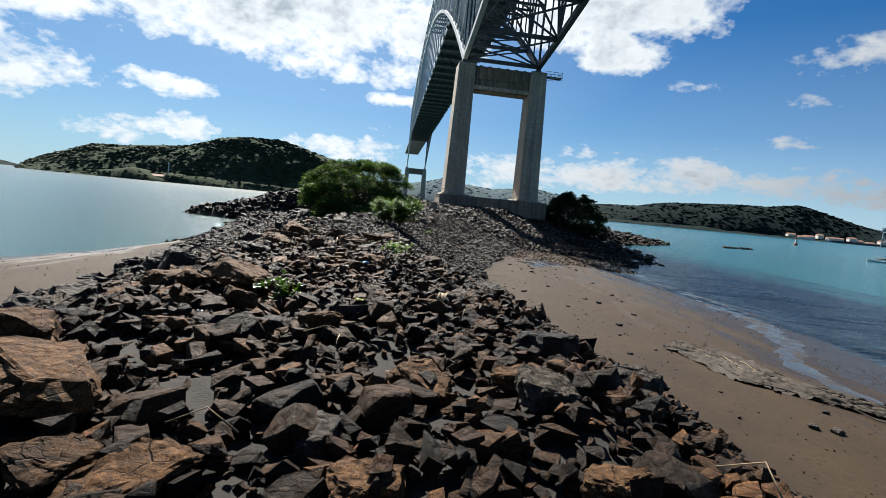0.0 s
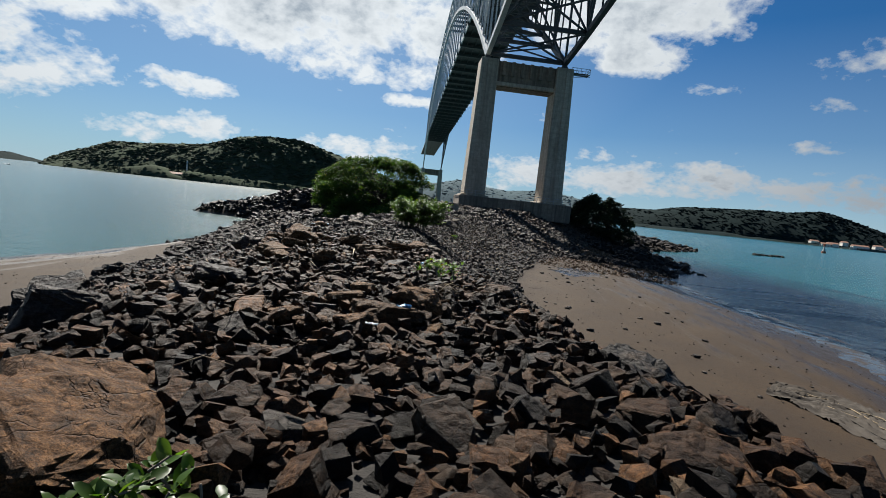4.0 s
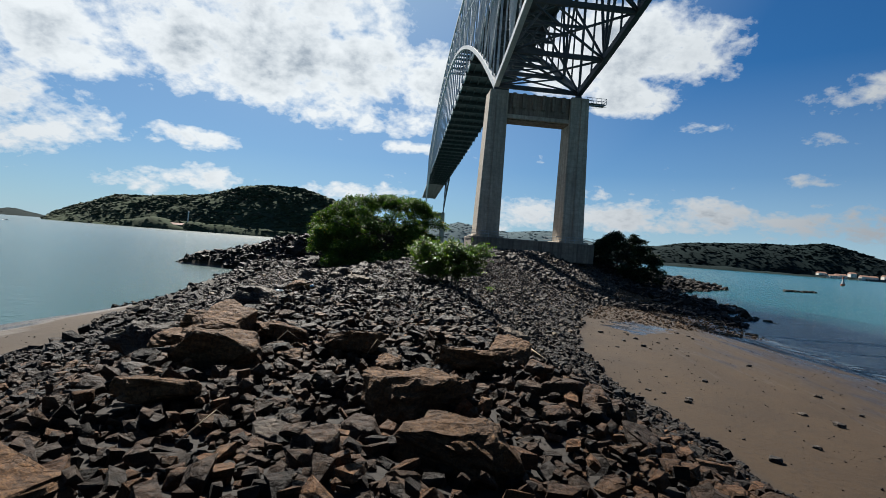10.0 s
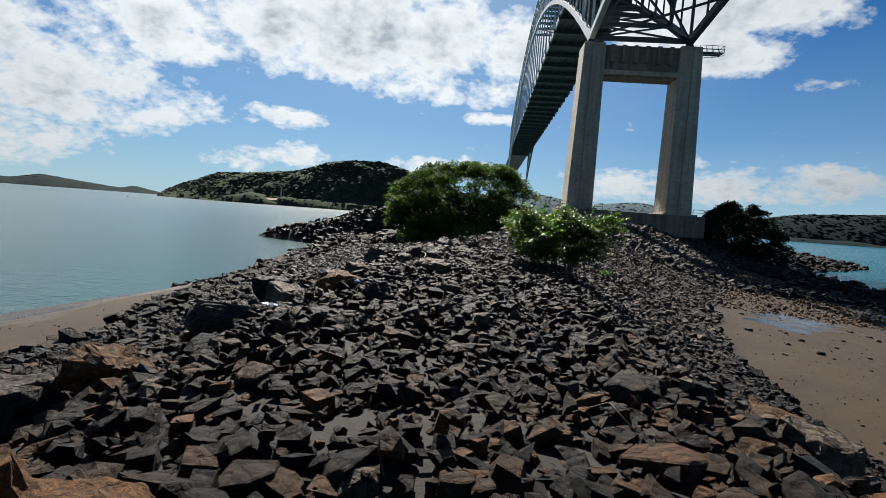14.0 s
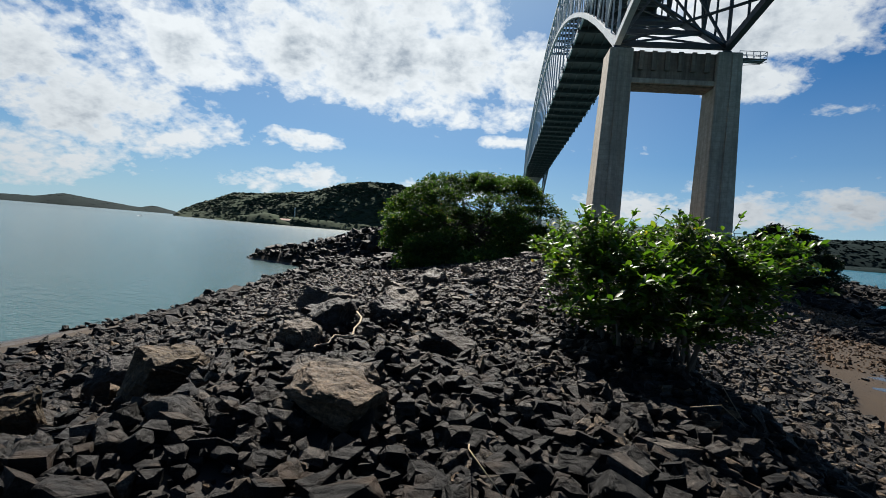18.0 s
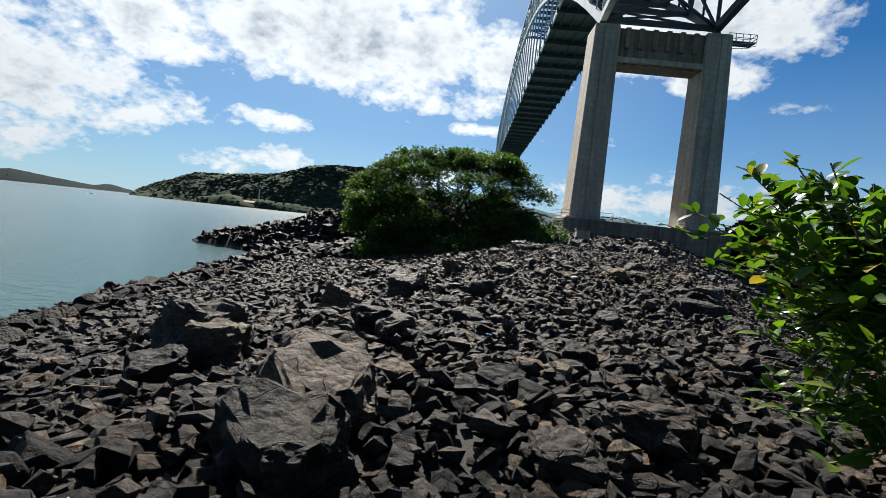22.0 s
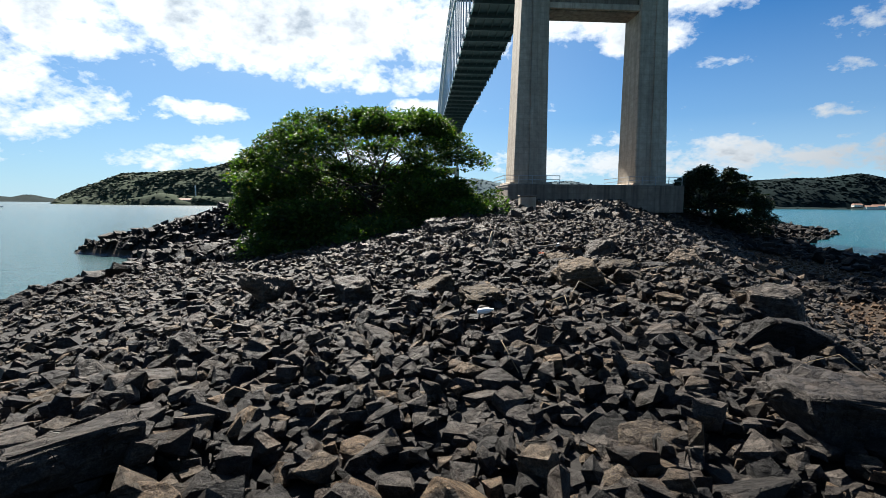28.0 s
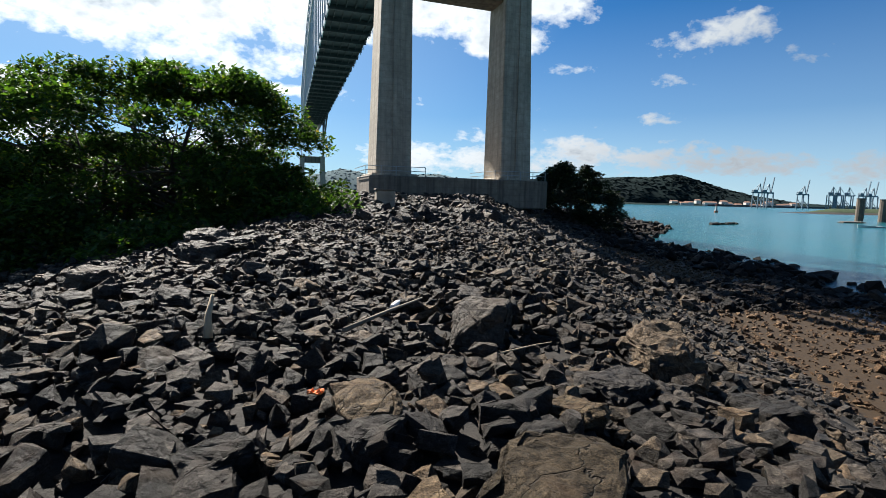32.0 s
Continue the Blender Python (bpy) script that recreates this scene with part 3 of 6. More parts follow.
# ---- the land: one sheet of sea bed, beach, rock causeway and islet ----
ROW = np.array([-40, -15, 3, 8, 14, 20, 26, 32, 38, 44, 50, 56, 62, 68, 74, 80, 84, 87, 92, 98, 104, 112, 122, 134, 148, 160, 172.0])
MIDDLE = np.array([3, -1, -2.9, -3.6, -5.2, -7.3, -8.6, -9.6, -10.6, -10.6, -9.6, -9.0, -8.4, -7.8, -7.4, -7.0, -6.6, -6.2, -5.4, -4.2, -2.8, -1, 4, 12, 24, 30, 30.0])
LEFT_FOOT = np.array([-13, -14, -15, -16.2, -17.6, -18.8, -20.4, -22.4, -24.4, -26.4, -28.2, -30.5, -32.8, -34.4, -36.2, -38.6, -41.5, -52, -53.5, -50, -46, -42, -36, -26, -10, 6, 20.0])
RIGHT_FOOT = np.array([8, 6, 5.0, 4.6, 4.2, 3.2, 0.9, -0.5, -1.3, -1.2, -0.3, 1.2, 2.9, 5.2, 7.4, 9.0, 10.3, 11.2, 12.6, 14.2, 16.6, 20.5, 29, 40, 52, 52, 40.0])
LEFT_SEA = np.array([-52, -50, -46, -44.5, -42, -39, -35, -31.8, -30.5, -30.2, -30.6, -31.8, -33.6, -35.2, -37, -39.4, -42.4, -53, -54.5, -51, -47, -43, -37, -27, -11, 5, 19.0])
RIGHT_SEA = np.array([30, 24, 21, 19, 18, 17.5, 17.5, 18.0, 18.3, 17.6, 16.6, 16.2, 17.0, 18.2, 19.2, 20.2, 21.4, 22.4, 24, 25.2, 25.6, 26.5, 33, 43, 54, 54, 42.0])
CREST = np.array([4.2, 4.2, 4.3, 4.4, 4.2, 3.95, 3.95, 3.85, 3.85, 3.82, 4.05, 4.25, 4.35, 4.45, 4.55, 4.7, 4.8, 4.9, 5.05, 5.2, 5.4, 5.6, 5.6, 4.8, 3.4, 2.0, 0.3])
LEFT_SHARE = np.array([0.24, 0.24, 0.24, 0.24, 0.22, 0.2, 0.2, 0.2, 0.18, 0.16, 0.15, 0.15, 0.16, 0.18, 0.2, 0.25, 0.4, 0.62, 0.66, 0.6, 0.55, 0.55, 0.5, 0.5, 0.5, 0.5, 0.5])
RIGHT_SHARE = np.array([0.26, 0.26, 0.26, 0.25, 0.24, 0.22, 0.22, 0.22, 0.23, 0.24, 0.23, 0.22, 0.23, 0.24, 0.24, 0.24, 0.22, 0.22, 0.22, 0.24, 0.26, 0.3, 0.3, 0.3, 0.4, 0.4, 0.4])


def wobble(x, y, scale, seed):
    """Smooth unevenness between -1 and 1."""
    a = np.sin(x * scale * 1.0 + seed * 1.7) * np.cos(y * scale * 1.13 + seed * 0.9)
    b = np.sin((x * 0.61 + y * 0.83) * scale * 1.9 + seed * 2.3)
    c = np.cos((x * 0.87 - y * 0.52) * scale * 3.1 + seed)
    return (a + 0.6 * b + 0.4 * c) / 2.0


def land(x, y):
    """The height of the ground, and how far up the rock bank a place lies (0 at its foot, 1 on its crest)."""
    x, y = np.asarray(x, float), np.asarray(y, float)
    mid, lf, rf = (np.interp(y, ROW, c) for c in (MIDDLE, LEFT_FOOT, RIGHT_FOOT))
    lf = lf + 0.7 * wobble(x * 0, y, 0.45, 1.0)
    rf = rf + 0.5 * wobble(x * 0, y, 0.55, 2.0)
    ls, rs = np.interp(y, ROW, LEFT_SEA), np.interp(y, ROW, RIGHT_SEA)
    crest, lsh, rsh = (np.interp(y, ROW, c) for c in (CREST, LEFT_SHARE, RIGHT_SHARE))
    left = x < mid
    foot, sea, share = np.where(left, lf, rf), np.where(left, ls, rs), np.where(left, lsh, rsh)
    out = np.abs(x - mid)
    wide, flat = np.maximum(np.abs(foot - mid), 0.5), np.maximum(np.abs(foot - mid), 0.5) * share
    up = np.clip(1 - (out - flat) / np.maximum(wide - flat, 0.3), 0, 1)
    ends = np.clip((170 - y) / 12, 0, 1)
    up = up * ends
    berm = np.clip((out - wide) / np.maximum(np.abs(sea - mid) - wide, 0.4), 0, 8)
    beach = np.where(berm < 1, 0.62 * (1 - berm), -0.05 - 0.9 * (1 - np.exp(-(berm - 1) * 0.8)))
    beach = np.where(y > 170, -1.2, beach * ends - 1.2 * (1 - ends))
    top = np.maximum(crest - beach, 0.2)
    h = beach + top * (up * (0.75 + 0.25 * up))
    h = h + up * (0.16 * wobble(x, y, 0.9, 3.0) + 0.06 * wobble(x, y, 2.7, 4.0)) + 0.02 * wobble(x, y, 0.7, 5.0)
    return h, up


def build_land():
    xs = np.concatenate([[-4200, -2000, -900, -400, -200, -120, -90], np.arange(-70, 66, 0.8), [70, 90, 130, 220, 420, 900, 2000, 4200]])
    ys = np.concatenate([[-1500, -400, -120, -60], np.arange(-40, 177, 0.8), [182, 195, 240, 400, 800, 1600, 4200]])
    gx, gy = np.meshgrid(xs, ys)
    h, _ = land(gx, gy)
    n, m = gx.shape
    idx = np.arange(n * m).reshape(n, m)
    f = np.stack([idx[:-1, :-1], idx[:-1, 1:], idx[1:, 1:], idx[1:, :-1]], -1).reshape(-1, 4)
    ob = raw("ground", np.stack([gx, gy, h], -1).reshape(-1, 3), f, GROUND, smooth=True)
    return tagged(ob, "brown sand beach and gravel bank running out to sea", "ground", kind="structure")


ground = build_land()
sea = raw("water", [(-4300, -1500, 0), (4300, -1500, 0), (4300, 4300, 0), (-4300, 4300, 0)], [(0, 1, 2, 3)], WATER)
tagged(sea, "green-blue sea water with small ripples at low tide", "water", kind="structure")


def build_runnel(points, rows, label):
    """Shallow water that the tide left on the sand. points: x, y and half the width, along y."""
    xs, ys, half = (np.array(c, float) for c in zip(*points))
    y = np.linspace(ys[0], ys[-1], rows)
    x = np.interp(y, ys, xs) + 0.25 * np.sin(y * 0.9)
    h = np.interp(y, ys, half) * (1 + 0.25 * np.sin(y * 2.1) + 0.15 * np.sin(y * 5.3))
    v = []
    for i in range(rows):
        for k in (-1.0, -0.5, 0.0, 0.5, 1.0):
            px = x[i] + k * h[i]
            v.append((px, y[i], float(land(px, y[i])[0]) + 0.03 - 0.025 * abs(k)))
    f = [(i * 5 + j, i * 5 + j + 1, i * 5 + j + 6, i * 5 + j + 5) for i in range(rows - 1) for j in range(4)]
    return tagged(raw("runnel", v, f, THIN_WATER, smooth=True), label, "water", kind="structure")


build_runnel([(11.9, 19.6, 0.3), (11.6, 21.0, 0.45), (11.2, 22.4, 0.5), (11.6, 24.5, 0.55), (14.6, 31.0, 0.8), (16.2, 36.0, 1.0), (16.2, 41.5, 1.1), (17.0, 48.0, 1.2), (16.2, 54.0, 1.0), (15.6, 60.0, 0.6)], 90, "shallow stream of tide water lying on the sand")
build_runnel([(4.0, 52.0, 0.2), (4.4, 53.5, 1.4), (5.2, 55.6, 2.4), (5.6, 57.2, 2.2), (5.2, 58.6, 1.2), (5.4, 60.3, 0.2)], 26, "shallow tide pool lying on the mud")


# ---- rocks ----
rng = np.random.default_rng(7)


def block_template(rng, jitter=0.15, chips=3, size=(1.0, 0.75, 0.5), bevel=0.0, fine=0):
    """A broken, angular stone, about a metre long: a box with shifted corners, some of them struck off."""
    bm = bmesh.new()
    gone = set(rng.choice(8, chips, replace=False))
    for i in range(8):
        c = np.array([(i & 1) - 0.5, ((i >> 1) & 1) - 0.5, ((i >> 2) & 1) - 0.5])
        if i in gone:
            for axis in range(3):
                q = c.copy()
                q[axis] *= rng.uniform(-0.35, 0.55)
                bm.verts.new((q + rng.normal(0, jitter * 0.4, 3)) * size)
        else:
            bm.verts.new((c + rng.normal(0, jitter, 3)) * size)
    r = bmesh.ops.convex_hull(bm, input=bm.verts[:])
    bmesh.ops.delete(bm, geom=[g for g in r["geom_interior"] if isinstance(g, bmesh.types.BMVert)], context="VERTS")
    if bevel:
        bmesh.ops.dissolve_limit(bm, angle_limit=radians(14), verts=bm.verts[:], edges=bm.edges[:])
        bmesh.ops.bevel(bm, geom=bm.edges[:], offset=bevel, segments=1, affect="EDGES")
    bmesh.ops.triangulate(bm, faces=bm.faces[:])
    if fine:
        # broken, layered faces
        bmesh.ops.subdivide_edges(bm, edges=bm.edges[:], cuts=fine, use_grid_fill=True)
        bm.normal_update()
        off = Vector(rng.uniform(0, 50, 3))
        for v in bm.verts:
            p = v.co * 3.1 + off
            layer = math.sin((v.co.z + 0.15 * noise.noise(v.co * 2.3 + off)) * 38.0)
            v.co += v.normal * (0.10 * noise.noise(p) + 0.06 * noise.noise(p * 2.9) + 0.03 * noise.noise(p * 6.1) + 0.010 * layer)
        bmesh.ops.triangulate(bm, faces=bm.faces[:])
    bm.verts.index_update()
    v = np.array([tuple(x.co) for x in bm.verts])
    f = np.array([[x.index for x in fc.verts] for fc in bm.faces])
    bm.free()
    return v, f


STONES = [block_template(rng, 0.15, int(rng.integers(1, 4)), (1.0, rng.uniform(0.55, 0.9), rng.uniform(0.34, 0.7))) for _ in range(26)]
GRIT = [block_template(rng, 0.16, 1, (1.0, rng.uniform(0.6, 0.9), rng.uniform(0.45, 0.85))) for _ in range(8)]
ROUGH = [block_template(rng, 0.13, int(rng.integers(4, 7)), (1.0, rng.uniform(0.65, 0.95), rng.uniform(0.4, 0.75)), 0.035) for _ in range(12)]
BIG = [block_template(rng, 0.12, int(rng.integers(3, 6)), (1.0, rng.uniform(0.65, 0.95), rng.uniform(0.5, 0.8)), 0.05, 3) for _ in range(10)]


def rubble(name, count, x0, x1, y0, y1, small, large, mat, keep, label, kinds=STONES, power=1.9, lift=0.5):
    """Loose stones thrown over the bank, joined."""
    x, y = rng.uniform(x0, x1, count), rng.uniform(y0, y1, count)
    h, up = land(x, y)
    ok = keep(x, y, h, up)
    x, y, h = x[ok], y[ok], h[ok]
    pick = rng.integers(0, len(kinds), len(x))
    vs, fs, base = [], [], 0
    for k, t in enumerate(kinds):
        sel = pick == k
        n = int(sel.sum())
        if not n:
            continue
        s = small * (large / small) ** (rng.uniform(0, 1, n) ** power)
        size = s[:, None] * rng.uniform(0.75, 1.25, (n, 3))
        where = np.stack([x[sel], y[sel], h[sel] + s * rng.uniform(-0.02, lift, n)], -1)
        v, f = scatter(t, where, size, rng.uniform(0, 6.28, n), rng.normal(0, 0.31, n), rng.normal(0, 0.31, n))
        vs.append(v)
        fs.append(f + base)
        base += len(v)
    ob = raw(name, np.concatenate(vs), np.concatenate(fs), mat)
    return tagged(ob, label, "rubble", kind="stuff")


def brown_end(x, y, h, up):
    """The brown stones thin out along the causeway."""
    return near_walk(x, y, h, up) & (rng.uniform(0, 1, len(x)) < np.clip((31 - y + 3 * wobble(x, y, 0.5, 6.0)) / 9, 0, 1))


def black_end(x, y, h, up):
    return near_walk(x, y, h, up) & (rng.uniform(0, 1, len(x)) > np.clip((31 - y + 3 * wobble(x, y, 0.5, 6.0)) / 9, 0, 1)) & (rng.uniform(0, 1, len(x)) < np.clip((42 - y) / 6, 0, 1))


def grey_end(x, y, h, up):
    return near_walk(x, y, h, up) & (rng.uniform(0, 1, len(x)) > np.clip((42 - y) / 6, 0, 1))


def brown_side(x, y, h, up):
    return sides(x, y, h, up) & (rng.uniform(0, 1, len(x)) < np.clip((32 - y) / 8, 0, 1))


def black_side(x, y, h, up):
    return sides(x, y, h, up) & (rng.uniform(0, 1, len(x)) > np.clip((32 - y) / 8, 0, 1)) & (rng.uniform(0, 1, len(x)) < np.clip((45 - y) / 8, 0, 1))


def near_walk(x, y, h, up):
    return (up > 0.02) & (h > 0.15) & (np.abs(x - np.interp(y, ROW, MIDDLE)) < 5.8)


def bank(x, y, h, up):
    return (up > 0.02) & (h > 0.12)


def sides(x, y, h, up):
    return (up > 0.02) & (h > 0.12) & (np.abs(x - np.interp(y, ROW, MIDDLE)) > 4.4)


rubble("gravel", 9000, -18, 4, 2, 66, 0.03, 0.09, ROCK, near_walk, "small dark broken stones filling the gaps on the causeway", GRIT, 1.4)
rubble("rubble", 46000, -15, 3.5, 2, 34, 0.05, 0.18, ROCK_WARM, brown_end, "loose dark grey and brown broken rocks on the causeway", STONES, 1.2, 0.7)
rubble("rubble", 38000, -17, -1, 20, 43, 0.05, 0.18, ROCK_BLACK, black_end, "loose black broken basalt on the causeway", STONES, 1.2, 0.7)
rubble("rubble", 48000, -17, -1.5, 35, 68, 0.05, 0.18, ROCK, grey_end, "loose grey broken rocks on the causeway", STONES, 1.2, 0.7)
rubble("rubble", 27000, -22, 6, -3, 34, 0.09, 0.28, ROCK_WARM, brown_side, "loose brown and grey broken rocks on the sides of the causeway", STONES, 1.6)
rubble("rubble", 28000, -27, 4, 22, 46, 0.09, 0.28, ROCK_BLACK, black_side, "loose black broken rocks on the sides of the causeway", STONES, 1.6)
rubble("rubble", 22000, -36, 9, 40, 72, 0.09, 0.28, ROCK, sides, "loose dark grey broken rocks on the sides of the causeway", STONES, 1.6)
rubble("rubble", 1700, -17, 6, 1, 34, 0.18, 0.38, ROCK_WARM, brown_end, "larger brown and grey broken rocks on the causeway", ROUGH, 1.3, 0.3)
rubble("rubble", 1000, -19, 3, 20, 43, 0.17, 0.33, ROCK_BLACK, black_end, "larger black broken rocks on the causeway", ROUGH, 1.3, 0.3)
rubble("rubble", 1900, -18, 6, 35, 68, 0.17, 0.34, ROCK, grey_end, "larger grey broken rocks on the causeway", ROUGH, 1.3, 0.3)
rubble("rubble", 26000, -22, 30, 67, 118, 0.16, 0.55, ROCK, bank, "loose grey broken rocks sloping up to the pier", GRIT)
# the shade on this slope is put into the rock colour
rubble("rubble", 13000, -54, -20, 67, 118, 0.2, 0.7, ROCK_BLACK, bank, "loose rocks on the islet's left side, coloured black for its shade", GRIT)
rubble("shore_rocks", 14000, -60, 60, 72, 168, 0.4, 1.2, ROCK_WET, lambda x, y, h, up: (h > -0.35) & ((x < -23) | ((x > 16) & (up < 0.6))), "dark wet rocks heaped along the islet's edge")


def spit(x, y, h, up):
    """The low tongue of rock on the right of the bank, and the rough edge of the gravel beach."""
    edge = np.interp(y, ROW, RIGHT_SEA)
    tongue = (np.abs(y - 71 - 0.25 * x) < 3.4) & (x > 5) & (x < 19)
    return (tongue | ((np.abs(x - edge + 0.8) < 1.6) & (y > 66))) & (up < 0.3)


rubble("shore_rocks", 26000, 2, 32, 58, 122, 0.2, 0.6, ROCK_WET, spit, "dark low tongue of wet rocks beside the mudflat")
rubble("shore_rocks", 13000, -40, -12, 2, 86, 0.2, 0.6, ROCK_WET, lambda x, y, h, up: (up < 0.2) & (up > 0.0) & (h > -0.2), "dark stones at the foot of the bank")
rubble("shore_stones", 9000, -42, -20, 46, 88, 0.08, 0.3, ROCK_WET, lambda x, y, h, up: (up < 0.1) & (h > -0.12) & (x < np.interp(y, ROW, MIDDLE)), "dark pebbles and stones covering the low shore")
rubble("beach_pebbles", 6500, -32, 19, 4, 62, 0.015, 0.06, ROCK_WET, lambda x, y, h, up: (up < 0.02) & (h > 0.05), "small dark pebbles and shells strewn over the sand", GRIT)
rubble("gravel", 18000, -17, 4, 1, 34, 0.045, 0.12, ROCK_WARM, brown_end, "small brown and grey stones lying on top of the rubble", GRIT, 1.2, 1.8)
rubble("gravel", 20000, -18, 3, 27, 66, 0.045, 0.12, ROCK, near_walk, "small broken stones lying on top of the rubble", GRIT, 1.2, 1.8)
rubble("gravel", 9000, -15, -6, 33, 49, 0.04, 0.12, ROCK, near_walk, "small dark stones filling the gaps between larger rocks", GRIT, 1.2, 0.8)
rubble("pebbles", 15000, 0, 24, 58, 112, 0.06, 0.22, PEBBLE, lambda x, y, h, up: (up < 0.1) & (h > 0.02) & (x > np.interp(y, ROW, RIGHT_FOOT) - 0.5), "brown pebbles strewn over the gravel beach", GRIT)

BOULDERS_A = [(-4.4, 5.7, 0.44, 1), (-4.8, 5.7, 0.33, 1), (-3.3, 5.8, 0.28, 1), (-2.1, 5.9, 0.29, 1), (-5.3, 6.2, 0.65, 1), (-3.7, 6.3, 0.26, 0), (-2.9, 6.8, 0.16, 1), (-2.3, 6.9, 0.37, 0), (-6.3, 7.0, 0.52, 1), (-3.2, 7.2, 0.38, 1), (-2.5, 7.2, 0.29, 1), (-1.4, 7.8, 0.41, 0), (-5.6, 7.8, 0.30, 1), (-7.0, 7.9, 0.40, 0), (-4.3, 8.2, 0.36, 1), (-2.1, 8.4, 0.47, 0), (-1.2, 8.4, 0.40, 0), (-6.0, 8.6, 0.36, 1), (-5.4, 8.8, 0.38, 1), (-3.3, 9.5, 0.29, 1), (-6.6, 9.6, 0.64, 1), (-7.2, 9.6, 0.57, 1), (-5.8, 9.7, 0.71, 1), (-8.8, 10.2, 0.60, 0)]
BOULDERS_B = [(-9.4, 11.4, 0.70, 0), (-8.2, 12.4, 0.60, 0), (-5.8, 12.6, 0.25, 1), (-6.1, 12.7, 0.27, 1), (-5.4, 12.8, 0.42, 1), (-8.9, 13.0, 0.78, 0), (-4.6, 13.1, 0.18, 1), (-2.4, 13.2, 0.75, 0), (-5.2, 13.3, 0.60, 1), (-7.6, 13.5, 0.31, 0), (-5.8, 13.7, 0.39, 1), (-2.0, 14.1, 0.61, 0), (-7.6, 14.1, 0.48, 0), (-9.6, 14.2, 0.55, 0), (-5.0, 14.3, 0.55, 1), (-5.7, 14.3, 0.32, 1), (-8.7, 15.9, 0.43, 0), (-8.7, 18.0, 0.35, 1), (-8.5, 18.2, 0.42, 1), (-7.6, 18.4, 0.45, 1), (-9.0, 19.0, 0.78, 1), (-6.8, 20.6, 0.61, 1), (-9.3, 20.9, 0.47, 1), (-7.3, 22.0, 0.87, 1)]
BOULDERS_C = [(-9.6, 22.4, 0.76, 1), (-9.9, 22.8, 0.59, 1), (-7.8, 23.0, 0.36, 1), (-9.1, 23.2, 0.31, 1), (-10.4, 23.3, 0.53, 1), (-6.8, 23.3, 0.64, 1), (-8.4, 23.5, 0.64, 1), (-10.3, 23.7, 0.84, 1), (-6.3, 23.8, 0.59, 1), (-9.6, 24.1, 0.58, 1), (-9.9, 24.2, 0.43, 1), (-11.4, 24.5, 0.80, 1), (-12.9, 25.8, 0.95, 0), (-12.2, 26.4, 0.62, 1), (-6.1, 27.0, 0.51, 0), (-6.2, 27.3, 0.56, 1), (-11.9, 27.6, 0.60, 0), (-11.0, 30.0, 0.37, 0), (-12.6, 30.1, 0.60, 0), (-9.7, 30.4, 0.24, 0), (-12.0, 30.7, 0.59, 1), (-13.8, 31.6, 0.70, 0), (-10.3, 32.0, 0.47, 0), (-14.4, 33.0, 0.62, 0)]
BOULDERS_D = [(-11.1, 34.2, 0.54, 0), (-14.6, 34.2, 0.60, 1), (-11.3, 34.5, 0.55, 0), (-13.7, 35.3, 0.66, 1), (-14.6, 35.6, 0.70, 0), (-12.6, 36.1, 0.50, 0), (-12.7, 37.0, 0.57, 0), (-11.1, 37.2, 0.59, 0), (-12.4, 38.5, 0.65, 0), (-11.0, 39.0, 0.39, 0), (-12.6, 39.2, 0.76, 0), (-10.5, 39.5, 0.44, 0), (-12.9, 40.2, 0.41, 0), (-14.8, 40.4, 0.54, 0), (-12.7, 41.1, 0.42, 0), (-14.7, 41.1, 0.65, 0), (-10.8, 41.2, 0.36, 0), (-12.9, 41.3, 0.45, 0), (-15.8, 42.2, 1.00, 0), (-12.7, 44.1, 0.44, 0), (-10.2, 44.3, 0.38, 0), (-14.9, 44.9, 0.59, 0), (-12.4, 45.1, 0.47, 0), (-13.8, 45.3, 0.76, 0)]
BOULDERS_E = [(-8.4, 46.3, 0.67, 0), (-7.2, 47.5, 0.5, 0), (-8.0, 47.9, 0.55, 0), (-11.4, 48.6, 0.34, 0), (-10.7, 48.7, 0.54, 1), (-8.1, 48.9, 0.35, 0), (-7.4, 49.1, 0.60, 0), (-12.3, 49.1, 0.49, 0), (-8.5, 49.2, 0.43, 1), (-11.4, 49.4, 0.49, 1), (-13.8, 49.9, 0.62, 0), (-11.0, 49.9, 0.40, 0), (-8.7, 50.3, 0.37, 1), (-9.4, 50.4, 0.66, 1), (-8.7, 51.1, 0.61, 1), (-10.2, 51.5, 0.28, 0), (-9.5, 51.6, 0.25, 0), (-9.5, 51.9, 0.41, 1), (-8.3, 51.9, 0.32, 1), (-6.7, 52.3, 0.45, 0), (-7.7, 52.5, 0.41, 0), (-7.0, 53.1, 0.55, 0), (-8.5, 53.7, 0.60, 0), (-11.6, 54.7, 0.41, 0)]
BOULDERS_F = [(-13.3, 56.6, 0.67, 0), (-12.3, 58.0, 0.74, 0), (-11.8, 58.4, 0.66, 0), (-12.6, 59.0, 1.19, 0)]
BOULDERS = BOULDERS_A + BOULDERS_B + BOULDERS_C + BOULDERS_D + BOULDERS_E + BOULDERS_F


